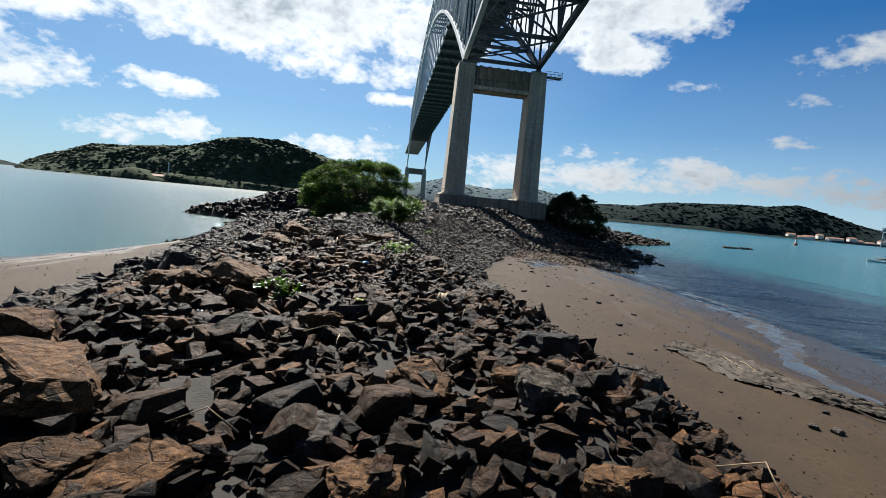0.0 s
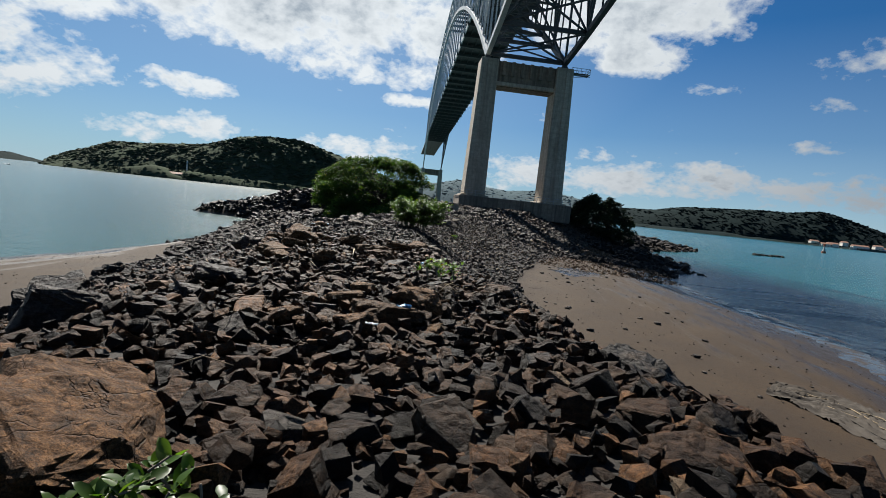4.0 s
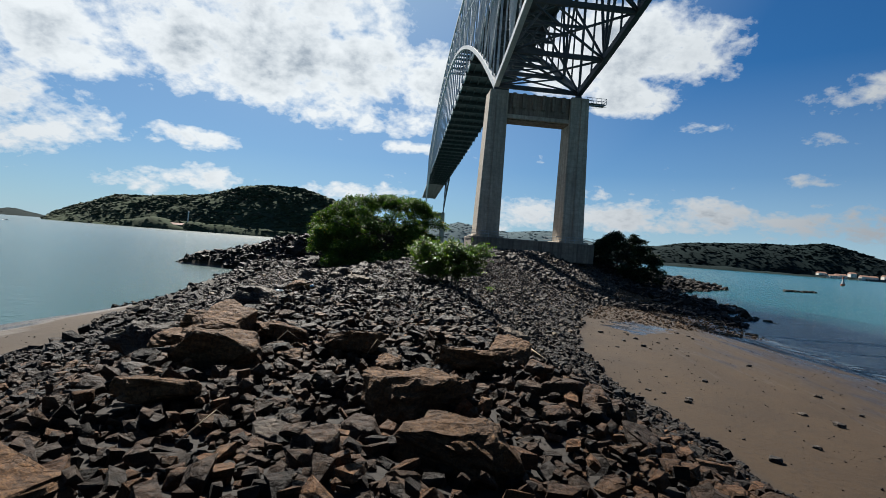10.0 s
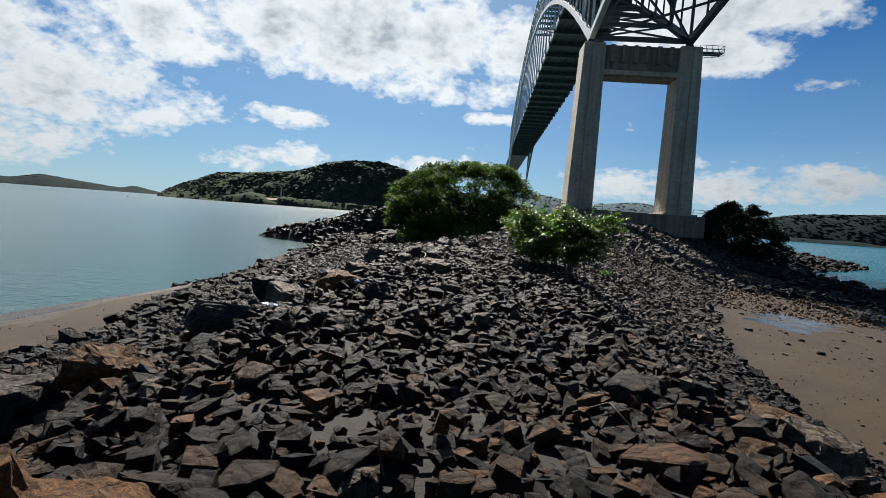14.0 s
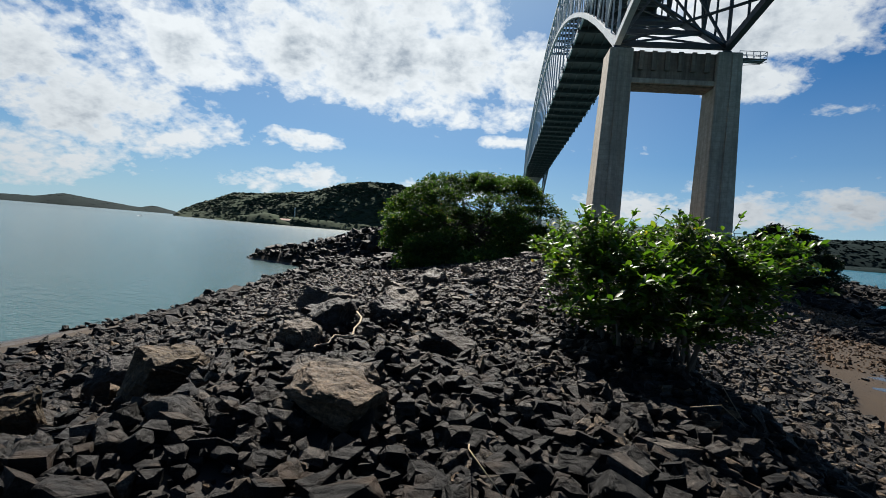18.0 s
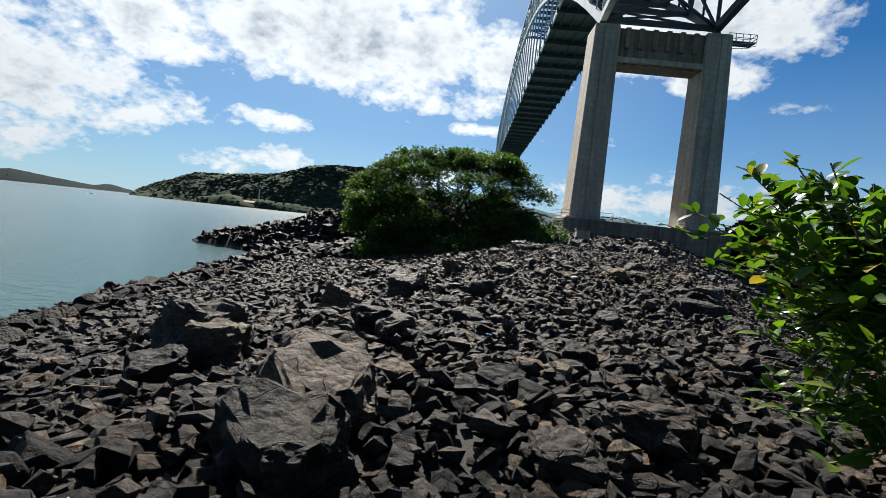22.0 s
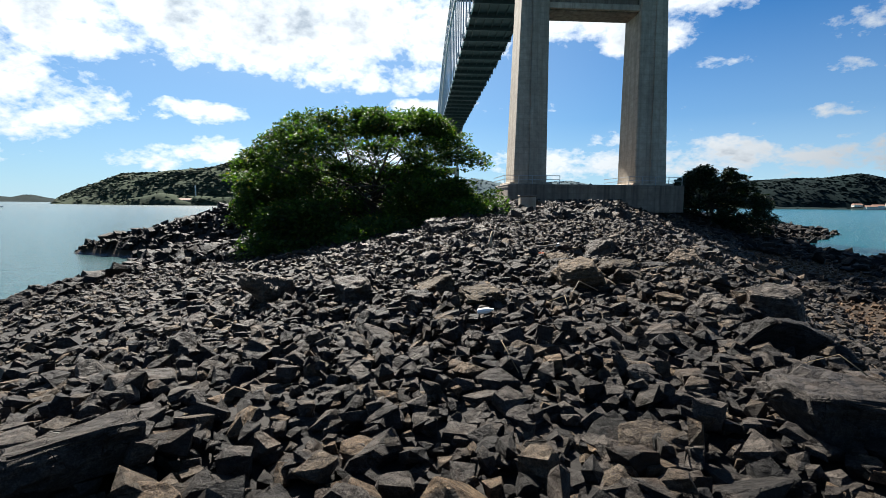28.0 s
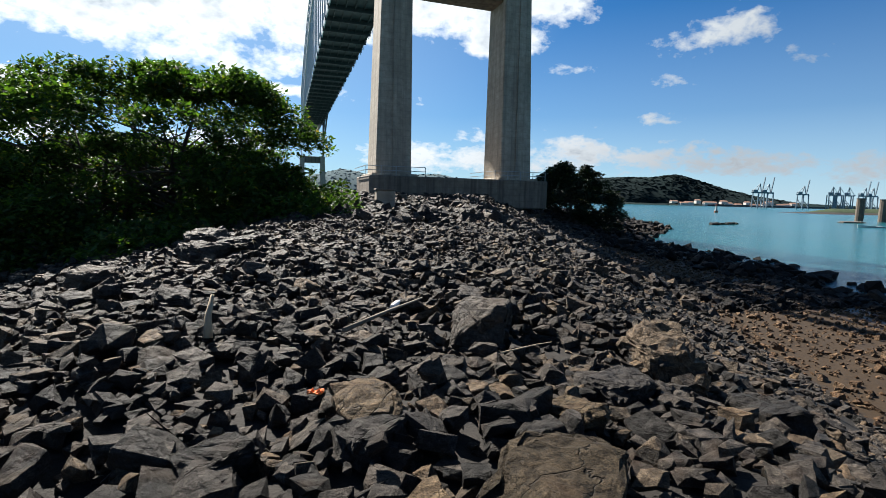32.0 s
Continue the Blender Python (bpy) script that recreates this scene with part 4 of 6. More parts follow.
def build_boulders():
    """The larger rocks, each one lying where it does: x, y, length, and whether it is brown."""
    meshes = []
    for mat in (ROCK_ONE, ROCK_BROWN, ROCK_OLIVE):
        row = []
        for v, f in BIG:
            me = bpy.data.meshes.new("boulder")
            me.from_pydata(v.tolist(), [], f.tolist())
            me.materials.append(mat)
            row.append(me)
        meshes.append(row)
    for i, (x, y, size, brown) in enumerate(BOULDERS):
        ob = new("boulder", meshes[brown + (1 if brown and y > 32 else 0)][i % len(BIG)])
        z = float(land(x, y)[0])
        size = 0.95 * min(size, 1.5 if y < 55 else 0.7)
        edge = float(np.interp(y, ROW, MIDDLE)) - x > (3.4 if brown else 2.6) and y < 55
        ob.location = (x, y, z + 0.04 + size * (0.30 if edge else 0.20))
        ob.scale = (size * 1.1, size, size * (rng.uniform(1.0, 1.35) if edge else rng.uniform(0.55, 0.85) if brown else rng.uniform(0.7, 1.05)))
        ob.rotation_euler = (rng.normal(0, 0.16), rng.normal(0, 0.16), rng.uniform(0, 6.28))
        tint = "olive brown" if y > 32 else "rusty brown"
        big = "large" if size > 0.8 else "small"
        tagged(ob, f"{big} {tint} weathered boulder lying on the rubble" if brown else f"{big} dark grey angular boulder lying on the rubble", "boulder", group="boulders on the causeway")


build_boulders()


# ---- the bridge ----
TURN, AXIS = radians(10.5), radians(9.6)
PIER = Vector((0.48, 113.95, 0.0))
ALONG, ACROSS = Vector((-math.sin(AXIS), math.cos(AXIS), 0)), Vector((math.cos(AXIS), math.sin(AXIS), 0))
SPACING, LEG_W, LEG_D, CAP_TOP, OPENING_TOP, PIER_TOP, BEARING = 16.4, 4.4, 5.7, 8.0, 30.7, 35.8, 37.3


def tapered(w0, d0, w1, d1, z0, z1, at, bevel=0.12):
    bm = bmesh.new()
    bmesh.ops.create_cube(bm, size=1.0)
    for v in bm.verts:
        low = v.co.z < 0
        v.co = Vector((v.co.x * (w0 if low else w1) + at[0], v.co.y * (d0 if low else d1) + at[1], z0 if low else z1))
    if bevel:
        bmesh.ops.bevel(bm, geom=bm.edges[:], offset=bevel, segments=1, affect="EDGES")
    return bm


def pilaster_bm(x):
    bm = tapered(1.1, 0.5, 0.9, 0.5, CAP_TOP, PIER_TOP - 0.3, (x, 0), 0.0)
    for v in bm.verts:
        v.co.y += -LEG_D / 2 + 0.05 if v.co.z < 20 else -(LEG_D - 0.9) / 2 + 0.05
    return bm


def leaning(w0, d0, w1, d1, z0, z1, x, shift):
    bm = tapered(w0, d0, w1, d1, z0, z1, (x, 0), 0.0)
    for v in bm.verts:
        if v.co.z > z0 + 1:
            v.co.x += shift
    bmesh.ops.bevel(bm, geom=bm.edges[:], offset=0.12, segments=1, affect="EDGES")
    return bm


def build_pier(name, at, turn, label, near=True):
    pier = empty(name, at)
    pier.rotation_euler[2] = turn
    for side in (-1, 1):
        x = side * SPACING / 2
        leg = part("leg", leaning(LEG_W, LEG_D, LEG_W - 0.9, LEG_D - 0.9, CAP_TOP - 0.05, PIER_TOP, x, -side * 0.35), CONCRETE, pier)
        part("pilaster", pilaster_bm(x + 0.35), CONCRETE, leg)
        part("bearing", tapered(1.6, 1.6, 0.8, 0.8, PIER_TOP + 0.02, BEARING - 0.2, (x, 0), 0.1), STEEL_DARK, pier, "dark steel bearing shoe")
    half = SPACING / 2 - 1.8
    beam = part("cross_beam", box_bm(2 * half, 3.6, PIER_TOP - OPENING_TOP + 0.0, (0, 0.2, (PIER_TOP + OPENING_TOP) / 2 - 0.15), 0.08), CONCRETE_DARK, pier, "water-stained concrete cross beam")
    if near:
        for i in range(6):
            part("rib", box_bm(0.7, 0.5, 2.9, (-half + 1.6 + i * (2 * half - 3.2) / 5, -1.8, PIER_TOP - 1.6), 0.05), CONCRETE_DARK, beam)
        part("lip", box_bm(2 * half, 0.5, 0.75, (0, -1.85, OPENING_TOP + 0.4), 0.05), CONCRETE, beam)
    return pier


pier = build_pier("bridge_pier", PIER, TURN, "")
tagged(pier, "tall twin-legged weathered concrete bridge pier with stained cross beam", "bridge pier")
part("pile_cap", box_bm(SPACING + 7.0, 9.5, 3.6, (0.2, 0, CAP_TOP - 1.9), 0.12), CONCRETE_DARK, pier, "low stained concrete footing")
part("plinth", box_bm(5.6, 7.4, 0.5, (-SPACING / 2, 0, CAP_TOP - 0.05), 0.06), CONCRETE, pier)
part("plinth", box_bm(5.6, 7.4, 0.5, (SPACING / 2, 0, CAP_TOP - 0.05), 0.06), CONCRETE, pier)


def local_bars(bars, width, sides=4):
    bm = bmesh.new()
    for a, b in bars:
        bar_bm(a, b, width, sides=sides, bm=bm)
    return bm


# railings round the foot of the legs and the inspection platform at the top
for side in (-1, 1):
    x0, x1, y0 = side * SPACING / 2 - 3.6, side * SPACING / 2 + 3.6, -4.2
    rails = []
    for z in (CAP_TOP + 0.5, CAP_TOP + 1.0):
        rails.append(((x0, y0, z), (x1, y0, z)))
        rails.append(((x0, y0, z), (x0, -y0, z)))
    for i in range(5):
        rails.append(((x0 + i * 1.8, y0, CAP_TOP - 0.1), (x0 + i * 1.8, y0, CAP_TOP + 1.0)))
    part("railing", local_bars(rails, 0.07), RAIL, pier, "thin rusty railing")
px0, px1, pz = SPACING / 2 + 1.3, SPACING / 2 + 5.2, PIER_TOP - 0.5
plat = part("platform", box_bm(px1 - px0, 1.8, 0.12, ((px0 + px1) / 2, -0.5, pz), 0.0), STEEL_DARK, pier, "small steel inspection platform")
bars = [((px0, y, pz - 0.5), (px1, y, pz - 0.1)) for y in (-1.4, 0.4)]
for i in range(5):
    x = px0 + i * (px1 - px0) / 4
    bars += [((x, -1.4, pz), (x, -1.4, pz + 1.1)), ((x, 0.4, pz), (x, 0.4, pz + 1.1)), ((x, -1.4, pz - 0.45), (x, 0.4, pz))]
for z in (0.55, 1.1):
    bars += [((px0, y, pz + z), (px1, y, pz + z)) for y in (-1.4, 0.4)] + [((px1, -1.4, pz + z), (px1, 0.4, pz + z))]
part("guard_rail", local_bars(bars, 0.07), RAIL, plat)

SPAN = 350.0
far_pier = build_pier("far_bridge_pier", PIER + ALONG * SPAN, AXIS, "", False)
tagged(far_pier, "distant twin-legged concrete pier across the channel", "bridge pier")
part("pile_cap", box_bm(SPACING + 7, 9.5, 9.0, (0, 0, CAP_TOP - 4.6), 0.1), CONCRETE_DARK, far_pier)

bridge = empty("bridge", PIER)
tagged(bridge, "long grey steel arch truss bridge carrying a road high overhead", "bridge")
DECK_Z = 62.0


def lower(v):
    if v >= 0:
        k = (v - SPAN / 2) / (SPAN / 2)
        return BEARING + 55.0 * max(0.0, 1 - k * k)
    return BEARING - 0.16 * v + 0.0016 * v * v


def upper(v):
    if v >= 0:
        k = (v - SPAN / 2) / (SPAN / 2)
        return 84.0 + 20.0 * max(0.0, 1 - k * k)
    return max(DECK_Z + 4, 84.0 + 0.19 * v)


def at(u, v, z):
    return ACROSS * u + ALONG * v + Vector((0, 0, z))


NODES = [-132 + 12 * i for i in range(11)] + [0] + [SPAN * i / 33 for i in range(1, 34)]
for side in (-1, 1):
    u = side * SPACING / 2
    # the left truss is coloured as lit, the right one as shaded
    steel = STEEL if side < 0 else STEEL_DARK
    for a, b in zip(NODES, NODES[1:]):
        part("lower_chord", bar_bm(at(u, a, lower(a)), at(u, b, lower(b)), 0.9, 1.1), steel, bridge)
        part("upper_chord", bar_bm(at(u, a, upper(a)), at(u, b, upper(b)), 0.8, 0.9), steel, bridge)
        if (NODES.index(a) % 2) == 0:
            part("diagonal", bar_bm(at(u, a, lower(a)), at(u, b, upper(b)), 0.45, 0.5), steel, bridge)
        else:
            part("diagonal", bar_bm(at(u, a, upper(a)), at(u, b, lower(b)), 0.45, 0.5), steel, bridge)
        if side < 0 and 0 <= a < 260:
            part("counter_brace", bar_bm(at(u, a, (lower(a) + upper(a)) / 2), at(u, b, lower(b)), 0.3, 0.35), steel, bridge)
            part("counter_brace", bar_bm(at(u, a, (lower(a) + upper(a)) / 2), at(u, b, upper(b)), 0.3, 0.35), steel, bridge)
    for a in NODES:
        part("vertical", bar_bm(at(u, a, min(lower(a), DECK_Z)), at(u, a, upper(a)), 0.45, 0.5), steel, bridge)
# the shade under the deck is put into its steel colour
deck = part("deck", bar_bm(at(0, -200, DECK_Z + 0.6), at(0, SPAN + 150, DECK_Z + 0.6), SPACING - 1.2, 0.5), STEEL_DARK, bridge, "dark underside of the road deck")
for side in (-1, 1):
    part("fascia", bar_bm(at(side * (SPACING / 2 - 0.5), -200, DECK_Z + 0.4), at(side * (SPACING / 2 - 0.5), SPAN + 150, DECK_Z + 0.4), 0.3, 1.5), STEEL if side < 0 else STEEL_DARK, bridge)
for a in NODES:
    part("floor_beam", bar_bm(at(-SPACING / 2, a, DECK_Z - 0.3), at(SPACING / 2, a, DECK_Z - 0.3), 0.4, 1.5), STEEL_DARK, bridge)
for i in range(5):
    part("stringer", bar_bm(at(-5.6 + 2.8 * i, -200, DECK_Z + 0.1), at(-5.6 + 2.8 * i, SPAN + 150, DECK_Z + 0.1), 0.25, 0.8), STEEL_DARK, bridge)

# cross frames, struts and lateral bracing between the two trusses, coloured dark for shade
NEAR_NODES = NODES[4:26]
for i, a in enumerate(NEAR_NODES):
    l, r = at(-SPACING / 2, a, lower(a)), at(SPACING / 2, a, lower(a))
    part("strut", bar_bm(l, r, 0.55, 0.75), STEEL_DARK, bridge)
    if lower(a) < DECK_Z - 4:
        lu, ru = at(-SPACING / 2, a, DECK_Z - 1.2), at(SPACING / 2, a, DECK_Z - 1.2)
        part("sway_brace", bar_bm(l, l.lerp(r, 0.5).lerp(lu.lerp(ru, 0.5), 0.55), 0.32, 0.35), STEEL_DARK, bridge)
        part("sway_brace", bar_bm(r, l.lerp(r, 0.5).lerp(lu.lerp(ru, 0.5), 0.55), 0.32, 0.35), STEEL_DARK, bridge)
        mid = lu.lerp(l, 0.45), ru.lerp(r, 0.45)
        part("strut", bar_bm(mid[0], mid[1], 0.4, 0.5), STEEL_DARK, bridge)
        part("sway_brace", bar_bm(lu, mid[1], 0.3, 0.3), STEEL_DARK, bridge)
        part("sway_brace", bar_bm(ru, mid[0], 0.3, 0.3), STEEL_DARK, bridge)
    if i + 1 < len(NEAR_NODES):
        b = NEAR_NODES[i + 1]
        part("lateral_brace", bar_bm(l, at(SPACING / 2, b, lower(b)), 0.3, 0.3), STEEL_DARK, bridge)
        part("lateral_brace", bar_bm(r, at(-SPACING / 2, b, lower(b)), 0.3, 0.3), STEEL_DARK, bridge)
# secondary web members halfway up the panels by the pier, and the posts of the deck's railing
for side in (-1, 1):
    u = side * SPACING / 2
    # again the lit tone on the left, the shaded one on the right
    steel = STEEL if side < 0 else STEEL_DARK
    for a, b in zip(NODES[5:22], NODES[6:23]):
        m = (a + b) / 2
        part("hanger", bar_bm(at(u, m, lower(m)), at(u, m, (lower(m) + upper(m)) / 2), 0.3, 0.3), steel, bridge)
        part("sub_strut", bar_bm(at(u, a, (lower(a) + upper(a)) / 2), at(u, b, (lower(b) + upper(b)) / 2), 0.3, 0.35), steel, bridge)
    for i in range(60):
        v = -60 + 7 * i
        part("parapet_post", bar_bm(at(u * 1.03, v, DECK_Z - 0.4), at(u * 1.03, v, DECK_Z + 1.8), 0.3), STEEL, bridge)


# ---- trees ----
LEAF_T = (np.array([(0, 0, 0), (0.28, 0.35, 0.06), (0, 1, -0.1), (-0.28, 0.35, 0.06)], float), np.array([(0, 1, 2), (0, 2, 3)]))


def blade():
    """A nearer leaf: an oval blade, bent down and folded along its midrib."""
    v, f = [], []
    for i in range(5):
        t = (0.0, 0.25, 0.55, 0.82, 1.0)[i]
        w = (0.03, 0.18, 0.25, 0.17, 0.0)[i]
        drop = -0.16 * t * t
        v += [(-w, t, drop + 0.3 * w), (0.0, t, drop), (w, t, drop + 0.3 * w)]
    for i in range(4):
        for j in range(2):
            a, b, c, d = i * 3 + j, i * 3 + j + 1, i * 3 + j + 4, i * 3 + j + 3
            f += [(a, b, c), (a, c, d)]
    return np.array(v, float), np.array(f)


BLADE_T = blade()


def leaf_cloud(clumps, per, size, rs):
    """Leaves on the outside of uneven clumps. clumps: rows of x, y, z, rx, ry, rz."""
    vs, fs, base = [], [], 0
    for cx, cy, cz, rx, ry, rz in clumps:
        n = int(per * (rx * ry + rx * rz + ry * rz) / 3)
        d = rs.normal(size=(n, 3))
        d /= np.linalg.norm(d, axis=1)[:, None]
        d[:, 2] = np.where(d[:, 2] < -0.35, -d[:, 2], d[:, 2])
        r = rs.uniform(0.62, 1.06, n) ** 0.8
        r = r * (1 + 0.16 * np.sin(d[:, 0] * 7 + cx) * np.cos(d[:, 1] * 6 + cy) + 0.1 * np.sin(d[:, 2] * 11 + cz))
        p = np.stack([cx + d[:, 0] * rx * r, cy + d[:, 1] * ry * r, cz + d[:, 2] * rz * r], -1)
        s = size * rs.uniform(0.6, 1.3, n)
        v, f = scatter(LEAF_T, p, np.stack([s, s, s], -1), rs.uniform(0, 6.28, n), rs.uniform(-0.6, 1.0, n), rs.normal(0, 0.5, n))
        vs.append(v)
        fs.append(f + base)
        base += len(v)
    return np.concatenate(vs), np.concatenate(fs)


def crown_clumps(cx, cy, z0, rx, ry, top, n, rs, small=0.3):
    """Clumps that fill a broad dome with an uneven outline. top: a height, or rows of x and height."""
    rows = []
    for i in range(n):
        k = small * rs.uniform(0.4, 1.1)
        if isinstance(top, list):
            if i % 14 == 0:
                # a bough, which carries the clumps that follow
                x, q = cx + rx * rs.uniform(-1, 1), rs.uniform(-1, 1)
                y = cy + ry * q * math.sqrt(max(0.1, 1 - ((x - cx) / rx) ** 2))
                wide = rs.uniform(0.9, 1.7)
                roof = min(float(np.interp(x + k2 * wide, [a for a, _ in top], [b for _, b in top])) for k2 in (-0.9, -0.4, 0.0, 0.4, 0.9)) * (1 - 0.30 * q * q)
                low = i % 28 == 0
                bough = (x, y, z0 + (roof - z0) * rs.uniform(0.0, 0.55) if low else roof - wide * 0.75)
            d = Vector(rs.normal(size=3)).normalized()
            d.z = abs(d.z) if d.z < -0.2 else d.z
            x, y, z = bough[0] + d.x * wide, bough[1] + d.y * wide, bough[2] + d.z * wide * 0.8
            k *= 0.62
        else:
            a, q = rs.uniform(0, 6.28), rs.uniform(0, 1) ** 0.55
            x, y = cx + math.cos(a) * rx * q * 0.86, cy + math.sin(a) * ry * q * 0.86
            roof = z0 + (top - z0) * (1 - q * q * 0.7) * (0.86 + 0.14 * math.sin(a * 3 + cx) * q + rs.uniform(-0.1, 0.06))
            z = rs.uniform(z0 + (roof - z0) * 0.25, roof) if i % 3 == 0 else roof
        rows.append((x, y, z - k * 2, k * 4.2, k * 4.2, k * 3.0))
    return rows


def build_tree(name, cx, cy, rx, ry, crown_z, top, clumps, per, leaf, mat, rs, trunks, label):
    tree = empty(name, (0, 0, 0))
    tagged(tree, label, "tree")
    rows = crown_clumps(cx, cy, crown_z, rx, ry, top, clumps, rs)
    v, f = leaf_cloud(rows, per, leaf, rs)
    tagged(raw("crown", v, f, mat, tree), kind="stuff")
    for i in range(trunks):
        a = rs.uniform(0, 6.28)
        x0, y0 = cx + math.cos(a) * rx * 0.45 * rs.uniform(0.2, 1), cy + math.sin(a) * ry * 0.4 * rs.uniform(0.2, 1)
        z0 = float(land(x0, y0)[0]) - 0.2
        tgt = rows[rs.integers(0, len(rows))]
        p1 = (x0 + (tgt[0] - x0) * 0.25, y0 + (tgt[1] - y0) * 0.25, z0 + (tgt[2] - z0) * 0.45)
        part("trunk", tube_bm([(x0, y0, z0), p1, tgt[:3]], [0.15, 0.10, 0.04]), BARK_DARK, tree)
        for j in range(6):
            t2 = rows[rs.integers(0, len(rows))]
            e = Vector(p1).lerp(Vector(t2[:3]), 0.8)
            part("limb", tube_bm([p1, Vector(p1).lerp(e, 0.5) + Vector((0, 0, 0.3)), e], [0.06, 0.045, 0.018], 5), BARK_DARK, tree)
    return tree


rs = np.random.default_rng(11)
TREE_TOP = [(-28.6, 4.6), (-27.8, 7.4), (-25.8, 9.3), (-24.1, 10.1), (-22.6, 11.2), (-20.2, 11.5), (-18.9, 10.8), (-17.2, 10.9), (-14.8, 11.0), (-13.3, 10.0), (-11.8, 8.7), (-11.0, 7.2), (-10.2, 6.0), (-9.8, 5.0)]
build_tree("mangrove_tree", -18.9, 73.0, 8.0, 5.0, 3.4, TREE_TOP, 1500, 240, 0.22, LEAF, rs, 16, "broad green mangrove tree with many stems on the rocky islet")
build_tree("mangrove_tree", -14.0, 70.0, 4.4, 2.8, 3.6, 6.0, 80, 230, 0.22, LEAF, rs, 5, "low green mangrove growth in front of the large tree")
build_tree("mangrove_bush", -20.6, 67.4, 3.6, 2.0, 2.3, 5.4, 80, 250, 0.21, LEAF, rs, 5, "low green mangrove bush at the foot of the rock bank")
build_tree("mangrove_bush", -16.4, 66.4, 2.2, 1.5, 2.9, 4.7, 46, 260, 0.2, LEAF, rs, 4, "small green mangrove bush rooted among dark rocks")
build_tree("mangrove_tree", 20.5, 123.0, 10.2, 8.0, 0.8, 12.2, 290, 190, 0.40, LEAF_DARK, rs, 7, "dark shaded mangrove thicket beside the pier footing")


def build_shrub(name, cx, cy, rx, ry, low, top, stems, tips, leaf, rs, label):
    """A mangrove shrub: stems that fork from the ground, with tufts of leaves at their ends."""
    shrub = empty(name, (0, 0, 0))
    tagged(shrub, label, "shrub")
    z0 = float(land(cx, cy)[0])
    forks = []
    for i in range(stems):
        a = 6.28 * i / stems + rs.uniform(-0.3, 0.3)
        q = rs.uniform(0.25, 0.7)
        base = Vector((cx + math.cos(a) * rx * 0.3, cy + math.sin(a) * ry * 0.3, z0 - 0.2))
        end = Vector((cx + math.cos(a) * rx * q, cy + math.sin(a) * ry * q, z0 + (top - z0) * rs.uniform(0.45, 0.75)))
        mid = base.lerp(end, 0.5) + Vector((rs.normal(0, 0.08), rs.normal(0, 0.08), 0.1))
        part("stem", tube_bm([base, mid, end], [0.035, 0.028, 0.016], 6), BARK, shrub)
        forks += [mid, end, base.lerp(mid, 0.7)]
    vs, fs, base_n = [], [], 0
    twigs = bmesh.new()
    for i in range(tips):
        a, q = rs.uniform(0, 6.28), rs.uniform(0, 1) ** 0.45
        roof = low + (top - low) * math.sqrt(max(0.05, 1 - (q * 0.92) ** 7)) * (0.86 + 0.13 * math.sin(5 * a + 1.0) + 0.1 * math.sin(9 * q + 2 * a)) * rs.uniform(0.9, 1.08)
        k = rs.uniform(0.0, 1.0)
        if i % 5 == 0:
            q *= 0.55
        z = z0 + 0.25 + (roof - z0 - 0.25) * (1 - 0.9 * k * k)
        if i % 30 == 0:
            z += 0.15 * (roof - z0)
        q *= (1 - 0.14 * k * k) * (0.9 + 0.16 * math.sin(3 * a + 0.8) + 0.1 * math.sin(7 * a + 5 * k))
        tip = Vector((cx + math.cos(a) * rx * q * rs.uniform(0.92, 1.12), cy + math.sin(a) * ry * q * rs.uniform(0.92, 1.12), z))
        root = min(forks, key=lambda p: (p - tip).length + 0.4 * max(0, p.z - tip.z))
        bar_bm(root.lerp(tip, 0.62), tip, 0.006, sides=4, bm=twigs)
        n = int(rs.integers(9, 16))
        t = rs.uniform(0, 1, n)
        where = np.array([tuple(tip + (root - tip).normalized() * 0.42 * u) for u in t])
        sz = leaf * rs.uniform(0.6, 1.2, n)
        v, f = scatter(BLADE_T, where, np.stack([sz, sz, sz], -1), rs.uniform(0, 6.28, n), rs.uniform(-0.3, 1.1, n), rs.normal(0, 0.35, n))
        vs.append(v)
        fs.append(f + base_n)
        base_n += len(v)
    tagged(part("twig_tangle", twigs, BARK, shrub), kind="stuff")
    tagged(raw("foliage", np.concatenate(vs), np.concatenate(fs), LEAF_NEAR, shrub, smooth=True), kind="stuff")
    return shrub


build_shrub("shrub", -8.5, 38.62, 1.95, 1.85, 4.2, 5.78, 16, 2300, 0.115, rs, "bright green mangrove shrub growing among the rocks")
for x, y, r, t in ((-5.1, 9.3, 0.24, 0.36), (-5.0, 17.4, 0.45, 0.55), (-6.4, 45.8, 0.3, 0.4)):
    z = float(land(x, y)[0])
    build_shrub("seedling", x, y, r, r, z + 0.1, z + t, 4, 26, 0.085, rs, "small green seedling sprouting between the rocks")


# ---- the far shores ----
CLUMP = hull_template(np.random.default_rng(3), 8, 0.85)


